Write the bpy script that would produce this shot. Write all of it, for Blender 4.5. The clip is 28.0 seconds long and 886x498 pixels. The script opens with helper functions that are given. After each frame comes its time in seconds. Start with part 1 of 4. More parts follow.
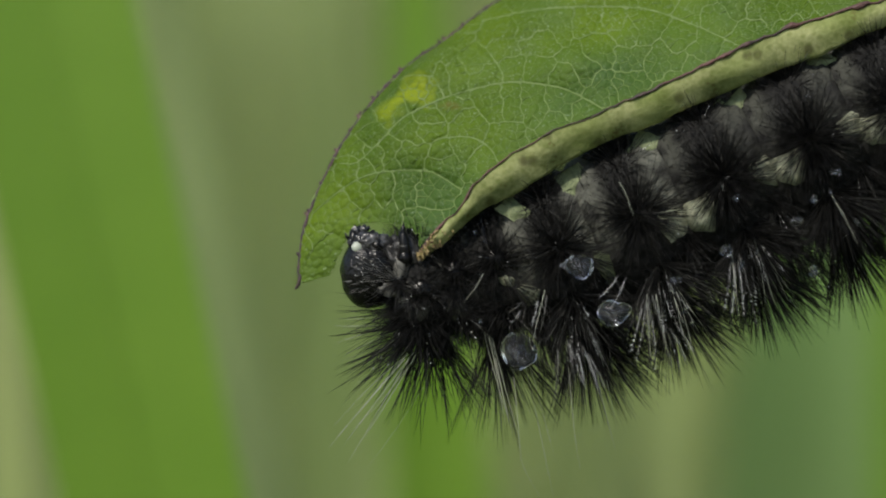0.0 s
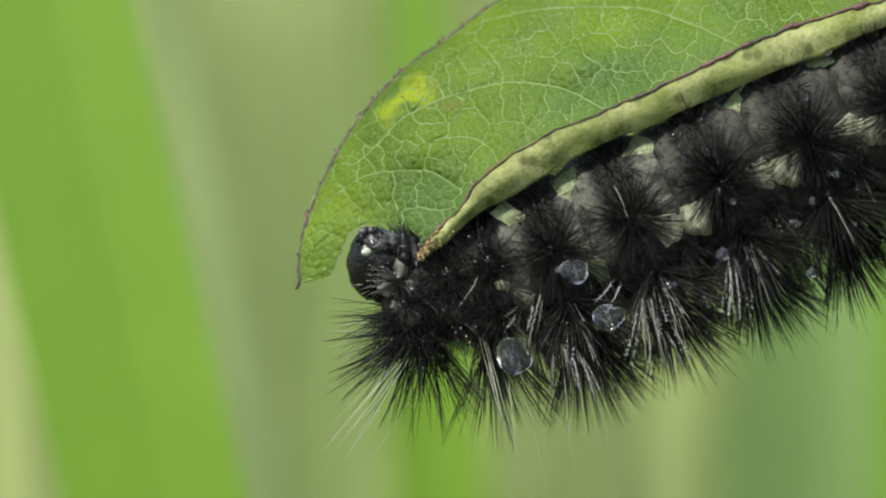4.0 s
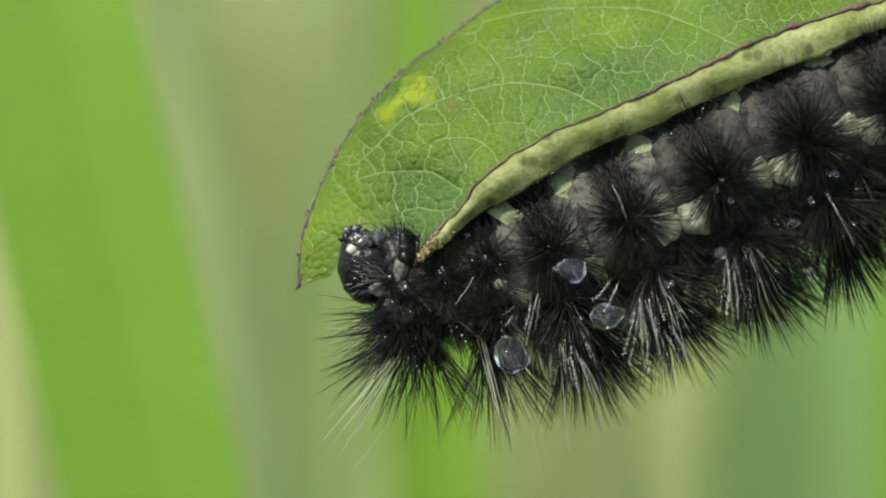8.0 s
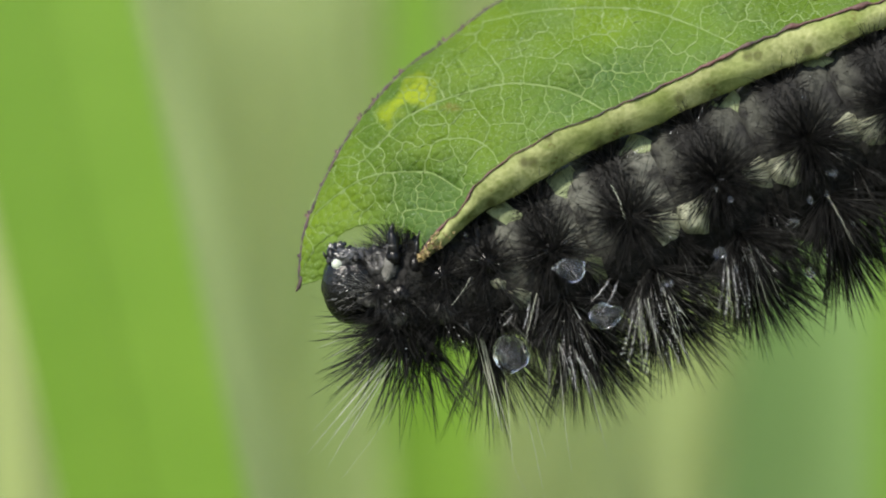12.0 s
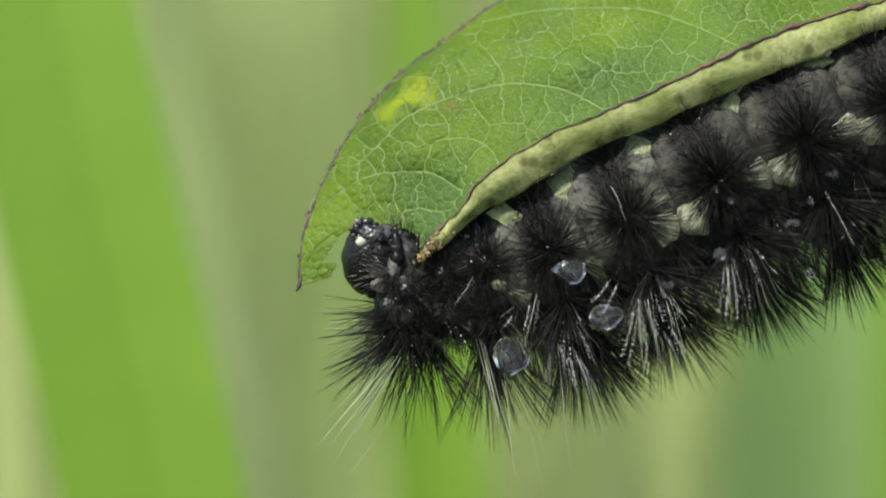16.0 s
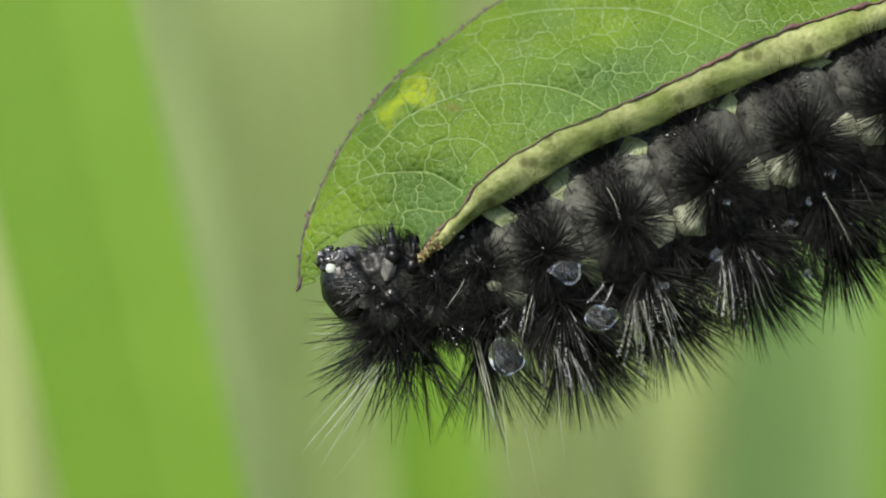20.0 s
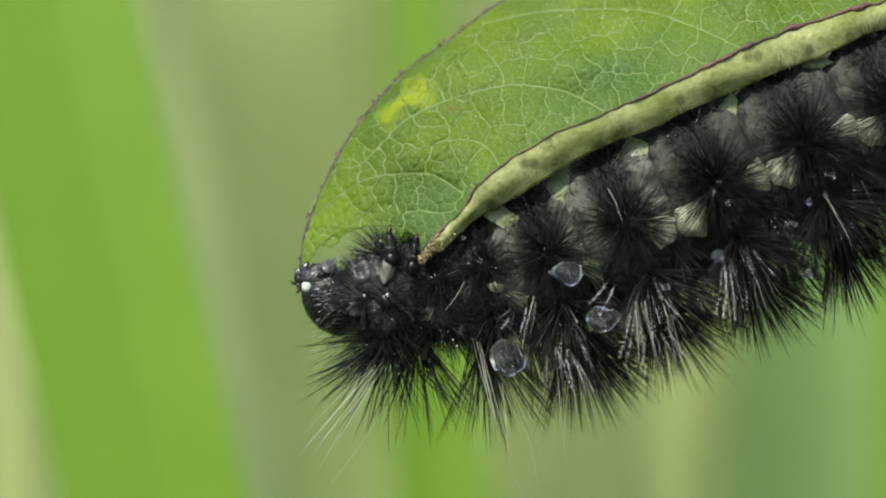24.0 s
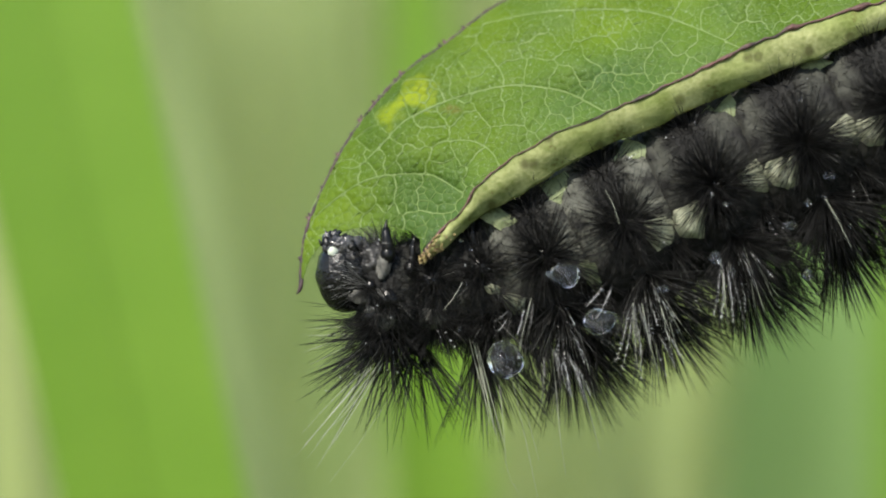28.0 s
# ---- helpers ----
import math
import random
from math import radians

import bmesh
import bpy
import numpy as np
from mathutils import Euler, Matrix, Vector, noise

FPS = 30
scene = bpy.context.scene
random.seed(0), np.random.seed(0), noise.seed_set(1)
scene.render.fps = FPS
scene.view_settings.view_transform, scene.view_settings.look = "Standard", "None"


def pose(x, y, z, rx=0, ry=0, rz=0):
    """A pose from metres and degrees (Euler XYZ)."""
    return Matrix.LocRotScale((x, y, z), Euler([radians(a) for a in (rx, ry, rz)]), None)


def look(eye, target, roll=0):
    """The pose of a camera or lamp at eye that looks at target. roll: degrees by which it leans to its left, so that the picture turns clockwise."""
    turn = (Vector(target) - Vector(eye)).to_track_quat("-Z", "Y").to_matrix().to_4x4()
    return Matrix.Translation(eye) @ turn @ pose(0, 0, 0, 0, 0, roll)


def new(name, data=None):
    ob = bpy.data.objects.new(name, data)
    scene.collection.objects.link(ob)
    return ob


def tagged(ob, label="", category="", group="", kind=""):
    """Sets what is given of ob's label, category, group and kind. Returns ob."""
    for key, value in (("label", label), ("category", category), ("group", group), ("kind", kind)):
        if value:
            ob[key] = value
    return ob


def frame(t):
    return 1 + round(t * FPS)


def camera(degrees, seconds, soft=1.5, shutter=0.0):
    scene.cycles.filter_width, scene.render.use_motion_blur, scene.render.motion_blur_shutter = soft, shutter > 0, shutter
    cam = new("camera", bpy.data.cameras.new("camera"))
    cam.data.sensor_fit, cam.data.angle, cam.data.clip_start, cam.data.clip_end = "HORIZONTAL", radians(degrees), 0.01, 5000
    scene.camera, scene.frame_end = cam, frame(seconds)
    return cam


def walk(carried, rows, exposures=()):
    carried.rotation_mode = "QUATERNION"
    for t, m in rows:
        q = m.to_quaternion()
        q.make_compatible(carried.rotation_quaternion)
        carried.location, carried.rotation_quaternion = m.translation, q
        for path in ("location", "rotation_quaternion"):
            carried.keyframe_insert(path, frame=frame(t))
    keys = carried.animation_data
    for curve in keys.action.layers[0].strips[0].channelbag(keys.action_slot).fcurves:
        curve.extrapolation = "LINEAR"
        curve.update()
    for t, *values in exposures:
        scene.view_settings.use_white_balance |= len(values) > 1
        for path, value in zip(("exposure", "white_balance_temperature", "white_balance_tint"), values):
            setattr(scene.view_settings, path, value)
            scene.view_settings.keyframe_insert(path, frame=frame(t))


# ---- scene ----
from mathutils import geometry, kdtree

cam = camera(10.75, 28.0, soft=2.0)
EYE = (0.0, -0.25, 0.45)
STILL = look(EYE, (0.0, 0.0, 0.45))
walk(cam, [(0.0, STILL), (28.0, STILL)], exposures=[(0.0, 0.1), (0.1, 0.28), (0.2, 0.5), (0.3, 0.72), (0.5, 0.9), (28.0, 0.9)])
cam.data.dof.use_dof = True
cam.data.dof.focus_distance = 0.2488
cam.data.dof.aperture_fstop = 25.0

# ---- light ----
SUN_TURN, SUN_RISE = radians(-150), radians(42)
world = bpy.data.worlds.new("sky")
scene.world = world
world.use_nodes = True
sky = world.node_tree.nodes.new("ShaderNodeTexSky")
sky.sky_type, sky.sun_disc, sky.sun_elevation, sky.sun_rotation = "NISHITA", False, SUN_RISE, SUN_TURN
back = world.node_tree.nodes["Background"]
back.inputs["Strength"].default_value = 0.12
world.node_tree.links.new(sky.outputs["Color"], back.inputs["Color"])
sun = new("sun", bpy.data.lights.new("sun", "SUN"))
sun.data.energy, sun.data.angle, sun.data.color = 4.4, radians(6), (1.0, 0.94, 0.83)
sun.matrix_world = look((0, 0, 0), (-math.sin(SUN_TURN) * math.cos(SUN_RISE), -math.cos(SUN_TURN) * math.cos(SUN_RISE), -math.sin(SUN_RISE)))

# ---- materials ----


def mat(name, low, high, size, rough=0.5, grain=0.0, bump=0.0, spec=0.5, clear=0.0, metal=0.0):
    """Two tones mixed by noise at two scales (size in mm), with fine relief."""
    m = bpy.data.materials.new(name)
    m.use_nodes = True
    t = m.node_tree
    n, l = t.nodes, t.links
    b = n["Principled BSDF"]
    co = n.new("ShaderNodeTexCoord")
    big = n.new("ShaderNodeTexNoise")
    big.inputs["Scale"].default_value = 1000.0 / size
    big.inputs["Detail"].default_value = 4.0
    fine = n.new("ShaderNodeTexNoise")
    fine.inputs["Scale"].default_value = 9000.0 / size
    mixf = n.new("ShaderNodeMix")
    mixf.inputs[0].default_value = 0.3
    ramp = n.new("ShaderNodeValToRGB")
    ramp.color_ramp.elements[0].position, ramp.color_ramp.elements[1].position = 0.35, 0.65
    ramp.color_ramp.elements[0].color, ramp.color_ramp.elements[1].color = (*low, 1), (*high, 1)
    l.new(co.outputs["Object"], big.inputs["Vector"])
    l.new(co.outputs["Object"], fine.inputs["Vector"])
    l.new(big.outputs["Fac"], mixf.inputs[2])
    l.new(fine.outputs["Fac"], mixf.inputs[3])
    l.new(mixf.outputs[0], ramp.inputs["Fac"])
    l.new(ramp.outputs["Color"], b.inputs["Base Color"])
    b.inputs["Roughness"].default_value = rough
    b.inputs["Specular IOR Level"].default_value = spec
    b.inputs["Coat Weight"].default_value = clear
    b.inputs["Metallic"].default_value = metal
    if bump:
        bp = n.new("ShaderNodeBump")
        bp.inputs["Strength"].default_value = bump
        bp.inputs["Distance"].default_value = size * 0.00006
        l.new(fine.outputs["Fac"], bp.inputs["Height"])
        l.new(bp.outputs["Normal"], b.inputs["Normal"])
    return m


def leafy(m, share, tint):
    """Lets light through a thin leaf."""
    t = m.node_tree
    b = t.nodes["Principled BSDF"]
    tr = t.nodes.new("ShaderNodeBsdfTranslucent")
    mul = t.nodes.new("ShaderNodeMix")
    mul.data_type, mul.blend_type = "RGBA", "MULTIPLY"
    mul.inputs[0].default_value = 1.0
    mul.inputs[7].default_value = (*tint, 1)
    t.links.new(b.inputs["Base Color"].links[0].from_socket, mul.inputs[6])
    t.links.new(mul.outputs[2], tr.inputs["Color"])
    mx = t.nodes.new("ShaderNodeMixShader")
    mx.inputs[0].default_value = share
    t.links.new(b.outputs[0], mx.inputs[1])
    t.links.new(tr.outputs[0], mx.inputs[2])
    t.links.new(mx.outputs[0], t.nodes["Material Output"].inputs["Surface"])
    return m


def blade_material():
    """Leaf blade: green cells between a net of pale veins, with brown specks and a yellow patch; sheen and glints are
    painted in.
    """
    m = bpy.data.materials.new("leaf_blade")
    m.use_nodes = True
    t = m.node_tree
    n, l = t.nodes, t.links
    b = n["Principled BSDF"]
    co = n.new("ShaderNodeTexCoord")
    warp = n.new("ShaderNodeTexNoise")
    warp.inputs["Scale"].default_value = 500
    add = n.new("ShaderNodeVectorMath")
    add.operation = "MULTIPLY_ADD"
    add.inputs[1].default_value = (0.0003, 0.0003, 0.0003)
    l.new(co.outputs["Object"], warp.inputs["Vector"])
    l.new(warp.outputs["Color"], add.inputs[0])
    l.new(co.outputs["Object"], add.inputs[2])
    heights = []
    # the net lies in the plane of the blade
    split, flat = n.new("ShaderNodeSeparateXYZ"), n.new("ShaderNodeCombineXYZ")
    l.new(add.outputs[0], split.inputs[0])
    l.new(split.outputs["X"], flat.inputs["X"])
    l.new(split.outputs["Z"], flat.inputs["Y"])
    for scale, width in ((5200.0, 0.15),):
        v = n.new("ShaderNodeTexVoronoi")
        v.voronoi_dimensions = "2D"
        v.feature = "DISTANCE_TO_EDGE"
        v.inputs["Scale"].default_value = scale
        l.new(flat.outputs[0], v.inputs["Vector"])
        r = n.new("ShaderNodeMapRange")
        r.interpolation_type = "SMOOTHSTEP"
        r.inputs["From Max"].default_value = width
        r.inputs["To Min"].default_value, r.inputs["To Max"].default_value = 1.0, 0.0
        l.new(v.outputs["Distance"], r.inputs["Value"])
        heights.append(r)
    tone = n.new("ShaderNodeTexNoise")
    tone.inputs["Scale"].default_value = 170
    l.new(co.outputs["Object"], tone.inputs["Vector"])
    ramp = n.new("ShaderNodeValToRGB")
    e = ramp.color_ramp.elements
    e[0].position, e[0].color = 0.35, (0.050, 0.098, 0.008, 1)
    e[1].position, e[1].color = 0.68, (0.102, 0.168, 0.008, 1)
    l.new(tone.outputs["Fac"], ramp.inputs["Fac"])

    def blend(fac, a, colour, amount):
        k = n.new("ShaderNodeMath")
        k.operation = "MULTIPLY"
        k.inputs[1].default_value = amount
        l.new(fac, k.inputs[0])
        x = n.new("ShaderNodeMix")
        x.data_type = "RGBA"
        l.new(k.outputs[0], x.inputs[0])
        l.new(a, x.inputs[6])
        x.inputs[7].default_value = (*colour, 1)
        return x.outputs[2]
    c = blend(heights[0].outputs[0], ramp.outputs["Color"], (0.13, 0.20, 0.045), 0.3)
    # whitish sheen, painted into the colour in noisy clouds
    sheen = n.new("ShaderNodeTexNoise")
    sheen.inputs["Scale"].default_value = 260
    sheen.inputs["Detail"].default_value = 8
    l.new(co.outputs["Object"], sheen.inputs["Vector"])
    br = n.new("ShaderNodeMapRange")
    br.inputs["From Min"].default_value, br.inputs["From Max"].default_value = 0.5, 0.75
    l.new(sheen.outputs["Fac"], br.inputs["Value"])
    c = blend(br.outputs[0], c, (0.10, 0.17, 0.10), 0.22)
    # fine pale specks paint in the glints on the blade's bumps
    glint_speck = n.new("ShaderNodeTexNoise")
    glint_speck.inputs["Scale"].default_value = 7000
    l.new(co.outputs["Object"], glint_speck.inputs["Vector"])
    sr = n.new("ShaderNodeMapRange")
    sr.inputs["From Min"].default_value, sr.inputs["From Max"].default_value = 0.6, 0.75
    l.new(glint_speck.outputs["Fac"], sr.inputs["Value"])
    c = blend(sr.outputs[0], c, (0.26, 0.34, 0.22), 0.6)
    # one yellow patch by the margin, small brown blotches; bluish sheen painted into the colour
    far_warp = n.new("ShaderNodeVectorMath")
    far_warp.operation = "MULTIPLY_ADD"
    far_warp.inputs[1].default_value = (0.0030, 0.0030, 0.0030)
    l.new(warp.outputs["Color"], far_warp.inputs[0])
    l.new(co.outputs["Object"], far_warp.inputs[2])
    for place, radius, colour, amount in ((YELLOW, 1.15, (0.24, 0.30, 0.010), 0.7), (YELLOW_2, 1.0, (0.23, 0.29, 0.010), 0.62), (SMUDGE, 1.1, (0.03, 0.035, 0.02), 0.6), (SMUDGE_2, 0.8, (0.03, 0.035, 0.022), 0.5), (BLUE_SHEEN, 4.5, (0.035, 0.090, 0.040), 0.5), (BLUE_SHEEN_2, 4.5, (0.045, 0.105, 0.046), 0.32), (BLUE_SHEEN_3, 5.0, (0.05, 0.115, 0.05), 0.28), (LIT_TIP, 3.2, (0.105, 0.17, 0.008), 0.45), (BROWN, 0.7, (0.12, 0.10, 0.02), 0.55), (BROWN_2, 0.5, (0.11, 0.11, 0.02), 0.45)):
        d = n.new("ShaderNodeVectorMath")
        d.operation = "DISTANCE"
        d.inputs[1].default_value = [q * 0.001 for q in place]
        l.new(far_warp.outputs[0], d.inputs[0])
        r = n.new("ShaderNodeMapRange")
        r.inputs["From Min"].default_value, r.inputs["From Max"].default_value = radius * (0.0006 if radius < 2 else 0.0001), radius * 0.0012
        r.inputs["To Min"].default_value, r.inputs["To Max"].default_value = 1.0, 0.0
        l.new(d.outputs["Value"], r.inputs["Value"])
        c = blend(r.outputs[0], c, colour, amount)
    l.new(c, b.inputs["Base Color"])
    b.inputs["Roughness"].default_value = 0.55
    b.inputs["Specular IOR Level"].default_value = 0.12
    bp = n.new("ShaderNodeBump")
    bp.invert = True
    bp.inputs["Strength"].default_value = 0.35
    bp.inputs["Distance"].default_value = 0.00003
    l.new(heights[0].outputs[0], bp.inputs["Height"])
    l.new(bp.outputs["Normal"], b.inputs["Normal"])
    return leafy(m, 0.3, (1.2, 1.2, 0.85))


def water():
    m = bpy.data.materials.new("water")
    m.use_nodes = True
    b = m.node_tree.nodes["Principled BSDF"]
    b.inputs["Transmission Weight"].default_value = 0.988
    b.inputs["IOR"].default_value = 1.33
    b.inputs["Roughness"].default_value = 0.03
    b.inputs["Base Color"].default_value = (0.72, 0.74, 0.79, 1)
    return m


# places on the leaf, in mm from its base
LEAF_BASE = (35.26, 2, 16.51)
YELLOW = tuple(a - b for a, b in zip((0.00, 3, 9.99), LEAF_BASE))
YELLOW_2 = tuple(a - b for a, b in zip((-1.25, 3, 9.1), LEAF_BASE))
# bluish places near the rim, where sheen is put into the blade's colour
BLUE_SHEEN = tuple(a - b for a, b in zip((1.97, -1, 2.72), LEAF_BASE))
BLUE_SHEEN_2 = tuple(a - b for a, b in zip((8.26, -0.5, 8.71), LEAF_BASE))
BLUE_SHEEN_3 = tuple(a - b for a, b in zip((14.55, -0.5, 11.41), LEAF_BASE))
SMUDGE = tuple(a - b for a, b in zip((0.55, -1, 2.0), LEAF_BASE))
SMUDGE_2 = tuple(a - b for a, b in zip((-0.4, -1.2, 0.95), LEAF_BASE))
# yellower tone at the tip paints in light coming through the leaf
LIT_TIP = tuple(a - b for a, b in zip((-4.35, 1.5, 3.35), LEAF_BASE))
BROWN = tuple(a - b for a, b in zip((1.84, 2, 8.80), LEAF_BASE))
BROWN_2 = tuple(a - b for a, b in zip((-0.73, 2, 7.05), LEAF_BASE))

LEAF = blade_material()
FOLD = leafy(mat("leaf_underside", (0.19, 0.225, 0.075), (0.45, 0.47, 0.225), 2.0, 0.75, bump=0.3, spec=0.2), 0.25, (1.2, 1.2, 0.7))


def speckled(m, spots):
    """Scattered darker spots of several sizes: cells per metre, share of the cell, tone, amount."""
    t = m.node_tree
    n, l = t.nodes, t.links
    b = n["Principled BSDF"]
    co, split, flat = n.new("ShaderNodeTexCoord"), n.new("ShaderNodeSeparateXYZ"), n.new("ShaderNodeCombineXYZ")
    l.new(co.outputs["Object"], split.inputs[0])
    l.new(split.outputs["X"], flat.inputs["X"])
    l.new(split.outputs["Z"], flat.inputs["Y"])
    c = b.inputs["Base Color"].links[0].from_socket
    for scale, share, colour, amount in spots:
        v = n.new("ShaderNodeTexVoronoi")
        v.inputs["Scale"].default_value = scale
        v.voronoi_dimensions = "2D"
        l.new(flat.outputs[0], v.inputs["Vector"])
        r = n.new("ShaderNodeMapRange")
        r.interpolation_type = "SMOOTHSTEP"
        r.inputs["From Min"].default_value, r.inputs["From Max"].default_value = share * 0.35, share
        r.inputs["To Min"].default_value, r.inputs["To Max"].default_value = amount, 0.0
        l.new(v.outputs["Distance"], r.inputs["Value"])
        x = n.new("ShaderNodeMix")
        x.data_type = "RGBA"
        l.new(r.outputs[0], x.inputs[0])
        l.new(c, x.inputs[6])
        x.inputs[7].default_value = (*colour, 1)
        c = x.outputs[2]
    l.new(c, b.inputs["Base Color"])
    return m


speckled(FOLD, ((300.0, 0.55, (0.20, 0.265, 0.06), 0.45), (520.0, 0.20, (0.06, 0.055, 0.025), 0.7), (1600.0, 0.30, (0.17, 0.21, 0.06), 0.5)))
stain = FOLD.node_tree.nodes["Color Ramp"].color_ramp.elements.new(0.34)
stain.color = (0.13, 0.11, 0.04, 1)
FOLD.node_tree.nodes["Color Ramp"].color_ramp.elements[1].position = 0.40
VEIN = leafy(mat("leaf_vein", (0.12, 0.19, 0.050), (0.185, 0.255, 0.10), 0.5, 0.6, bump=0.5, spec=0.2), 0.3, (1.2, 1.2, 0.85))
FINE_VEIN = leafy(mat("small_vein", (0.10, 0.17, 0.036), (0.155, 0.225, 0.072), 0.5, 0.6, spec=0.2), 0.3, (1.2, 1.2, 0.85))
STALK = mat("green_stalk", (0.058, 0.118, 0.022), (0.105, 0.178, 0.055), 2.0, 0.6, bump=0.6, spec=0.2)
MARGIN = mat("purple_margin", (0.010, 0.007, 0.008), (0.055, 0.028, 0.032), 0.45, 0.7, bump=0.6)
TOOTH = mat("pink_tooth", (0.03, 0.013, 0.016), (0.20, 0.115, 0.115), 0.5, 0.55, bump=0.6)
RUSSET = mat("russet_margin", (0.018, 0.016, 0.015), (0.105, 0.042, 0.036), 4.0, 0.65, bump=0.6)
CRUST = mat("dry_edge", (0.10, 0.055, 0.018), (0.42, 0.34, 0.15), 0.35, 0.45, bump=1.0)
SKIN = mat("dark_skin", (0.010, 0.010, 0.0098), (0.019, 0.019, 0.0185), 4.5, 0.7, bump=0.8, spec=0.08)


def banded(m, colour):
    """Soft grey skin towards the hind end of each segment, mottled into the black."""
    t = m.node_tree
    n, l = t.nodes, t.links
    b = n["Principled BSDF"]
    co, xyz = n.new("ShaderNodeTexCoord"), n.new("ShaderNodeSeparateXYZ")
    l.new(co.outputs["Object"], xyz.inputs[0])
    cloud = n.new("ShaderNodeTexNoise")
    cloud.inputs["Scale"].default_value = 650
    cloud.inputs["Detail"].default_value = 5
    l.new(co.outputs["Object"], cloud.inputs["Vector"])
    ends = []
    for low, high, most in ((0.0002, 0.0018, 1.0), (-0.0007, -0.0021, 1.0)):
        r = n.new("ShaderNodeMapRange")
        r.interpolation_type = "SMOOTHSTEP"
        r.inputs["From Min"].default_value, r.inputs["From Max"].default_value, r.inputs["To Max"].default_value = low, high, most
        l.new(xyz.outputs["X"], r.inputs["Value"])
        ends.append(r.outputs[0])
    both = n.new("ShaderNodeMath")
    both.operation = "MAXIMUM"
    l.new(ends[0], both.inputs[0])
    l.new(ends[1], both.inputs[1])
    fac = both.outputs[0]
    for socket, low, high in ((xyz.outputs["Z"], -0.0022, 0.0), (cloud.outputs["Fac"], 0.32, 0.62)):
        r = n.new("ShaderNodeMapRange")
        r.interpolation_type = "SMOOTHSTEP"
        r.inputs["From Min"].default_value, r.inputs["From Max"].default_value = low, high
        l.new(socket, r.inputs["Value"])
        k = n.new("ShaderNodeMath")
        k.operation = "MULTIPLY"
        l.new(fac, k.inputs[0])
        l.new(r.outputs[0], k.inputs[1])
        fac = k.outputs[0]
    x = n.new("ShaderNodeMix")
    x.data_type = "RGBA"
    l.new(fac, x.inputs[0])
    l.new(b.inputs["Base Color"].links[0].from_socket, x.inputs[6])
    x.inputs[7].default_value = (*colour, 1)
    l.new(x.outputs[2], b.inputs["Base Color"])
    return m


# same skin with lighter bands: brightness along the body is put into colour
BRIGHT_SKIN = banded(mat("brightened_skin", (0.010, 0.010, 0.0098), (0.019, 0.019, 0.0185), 4.5, 0.7, bump=0.8, spec=0.08), (0.10, 0.104, 0.088))
SKIN = banded(SKIN, (0.050, 0.052, 0.044))
NECK = mat("neck_skin", (0.008, 0.008, 0.0085), (0.055, 0.055, 0.054), 2.6, 0.4, bump=0.5, spec=0.35)
PALE = mat("pale_skin", (0.18, 0.195, 0.13), (0.44, 0.46, 0.345), 1.6, 0.7, bump=0.4, spec=0.2)
GREY_PALE = mat("ash_skin", (0.022, 0.022, 0.020), (0.15, 0.15, 0.137), 1.2, 0.6, bump=0.6, spec=0.2)
FLESH = mat("green_flesh", (0.085, 0.107, 0.05), (0.24, 0.28, 0.155), 1.8, 0.65, bump=0.4, spec=0.2)
HORN = mat("black_horn", (0.002, 0.002, 0.0025), (0.006, 0.006, 0.006), 0.8, 0.28, bump=0.35, spec=0.25)
HEAD = mat("head_horn", (0.003, 0.003, 0.0032), (0.009, 0.009, 0.009), 1.6, 0.24, bump=0.9, spec=0.3)
BRISTLE = mat("black_bristle", (0.006, 0.006, 0.006), (0.0145, 0.0145, 0.014), 3.0, 0.45, spec=0.15)
# grey for soft neck hairs and for glints painted on black bristles
GREY_GLINT = mat("grey_bristle", (0.045, 0.045, 0.043), (0.15, 0.15, 0.14), 3.0, 0.3)
WHITE = mat("white_bristle", (0.26, 0.28, 0.22), (0.4, 0.42, 0.35), 3.0, 0.4)
SPOT = mat("white_joint", (0.27, 0.30, 0.26), (0.42, 0.46, 0.39), 0.3, 0.6)
MOUTH = mat("grey_mouth", (0.005, 0.0055, 0.006), (0.10, 0.10, 0.104), 1.6, 0.25, bump=0.5)
WATER = water()
# dew beads whitened in base colour to stand in for their bright glints
DEW_GLINT = mat("dew", (0.62, 0.64, 0.66), (0.8, 0.81, 0.83), 0.5, 0.12, spec=0.6)
DEW_GLINT.node_tree.nodes["Principled BSDF"].inputs["Transmission Weight"].default_value = 0.35
GRASS = leafy(mat("grass_fresh", (0.12, 0.25, 0.014), (0.155, 0.29, 0.022), 60, 0.45), 0.4, (1.25, 1.2, 0.6))
GRASS_PALE = leafy(mat("grass_pale", (0.26, 0.33, 0.115), (0.305, 0.37, 0.135), 60, 0.5), 0.35, (1.2, 1.15, 0.8))
GRASS_BLUE = leafy(mat("grass_bluish", (0.155, 0.262, 0.078), (0.178, 0.288, 0.090), 60, 0.5), 0.35, (1.1, 1.15, 0.8))
GRASS_GREY = leafy(mat("grass_greyish", (0.20, 0.275, 0.105), (0.23, 0.305, 0.12), 60, 0.5), 0.35, (1.1, 1.1, 0.85))
GRASS_DRY = leafy(mat("grass_olive", (0.135, 0.205, 0.055), (0.18, 0.245, 0.075), 60, 0.5), 0.35, (1.15, 1.1, 0.7))
SOIL = mat("meadow_ground", (0.03, 0.04, 0.012), (0.09, 0.12, 0.03), 180, 0.9, bump=0.8)
BANK = mat("far_meadow", (0.225, 0.295, 0.10), (0.285, 0.36, 0.13), 420, 0.8, bump=0.4)

# ---- mesh builders, all in mm ----
rng = np.random.default_rng(7)


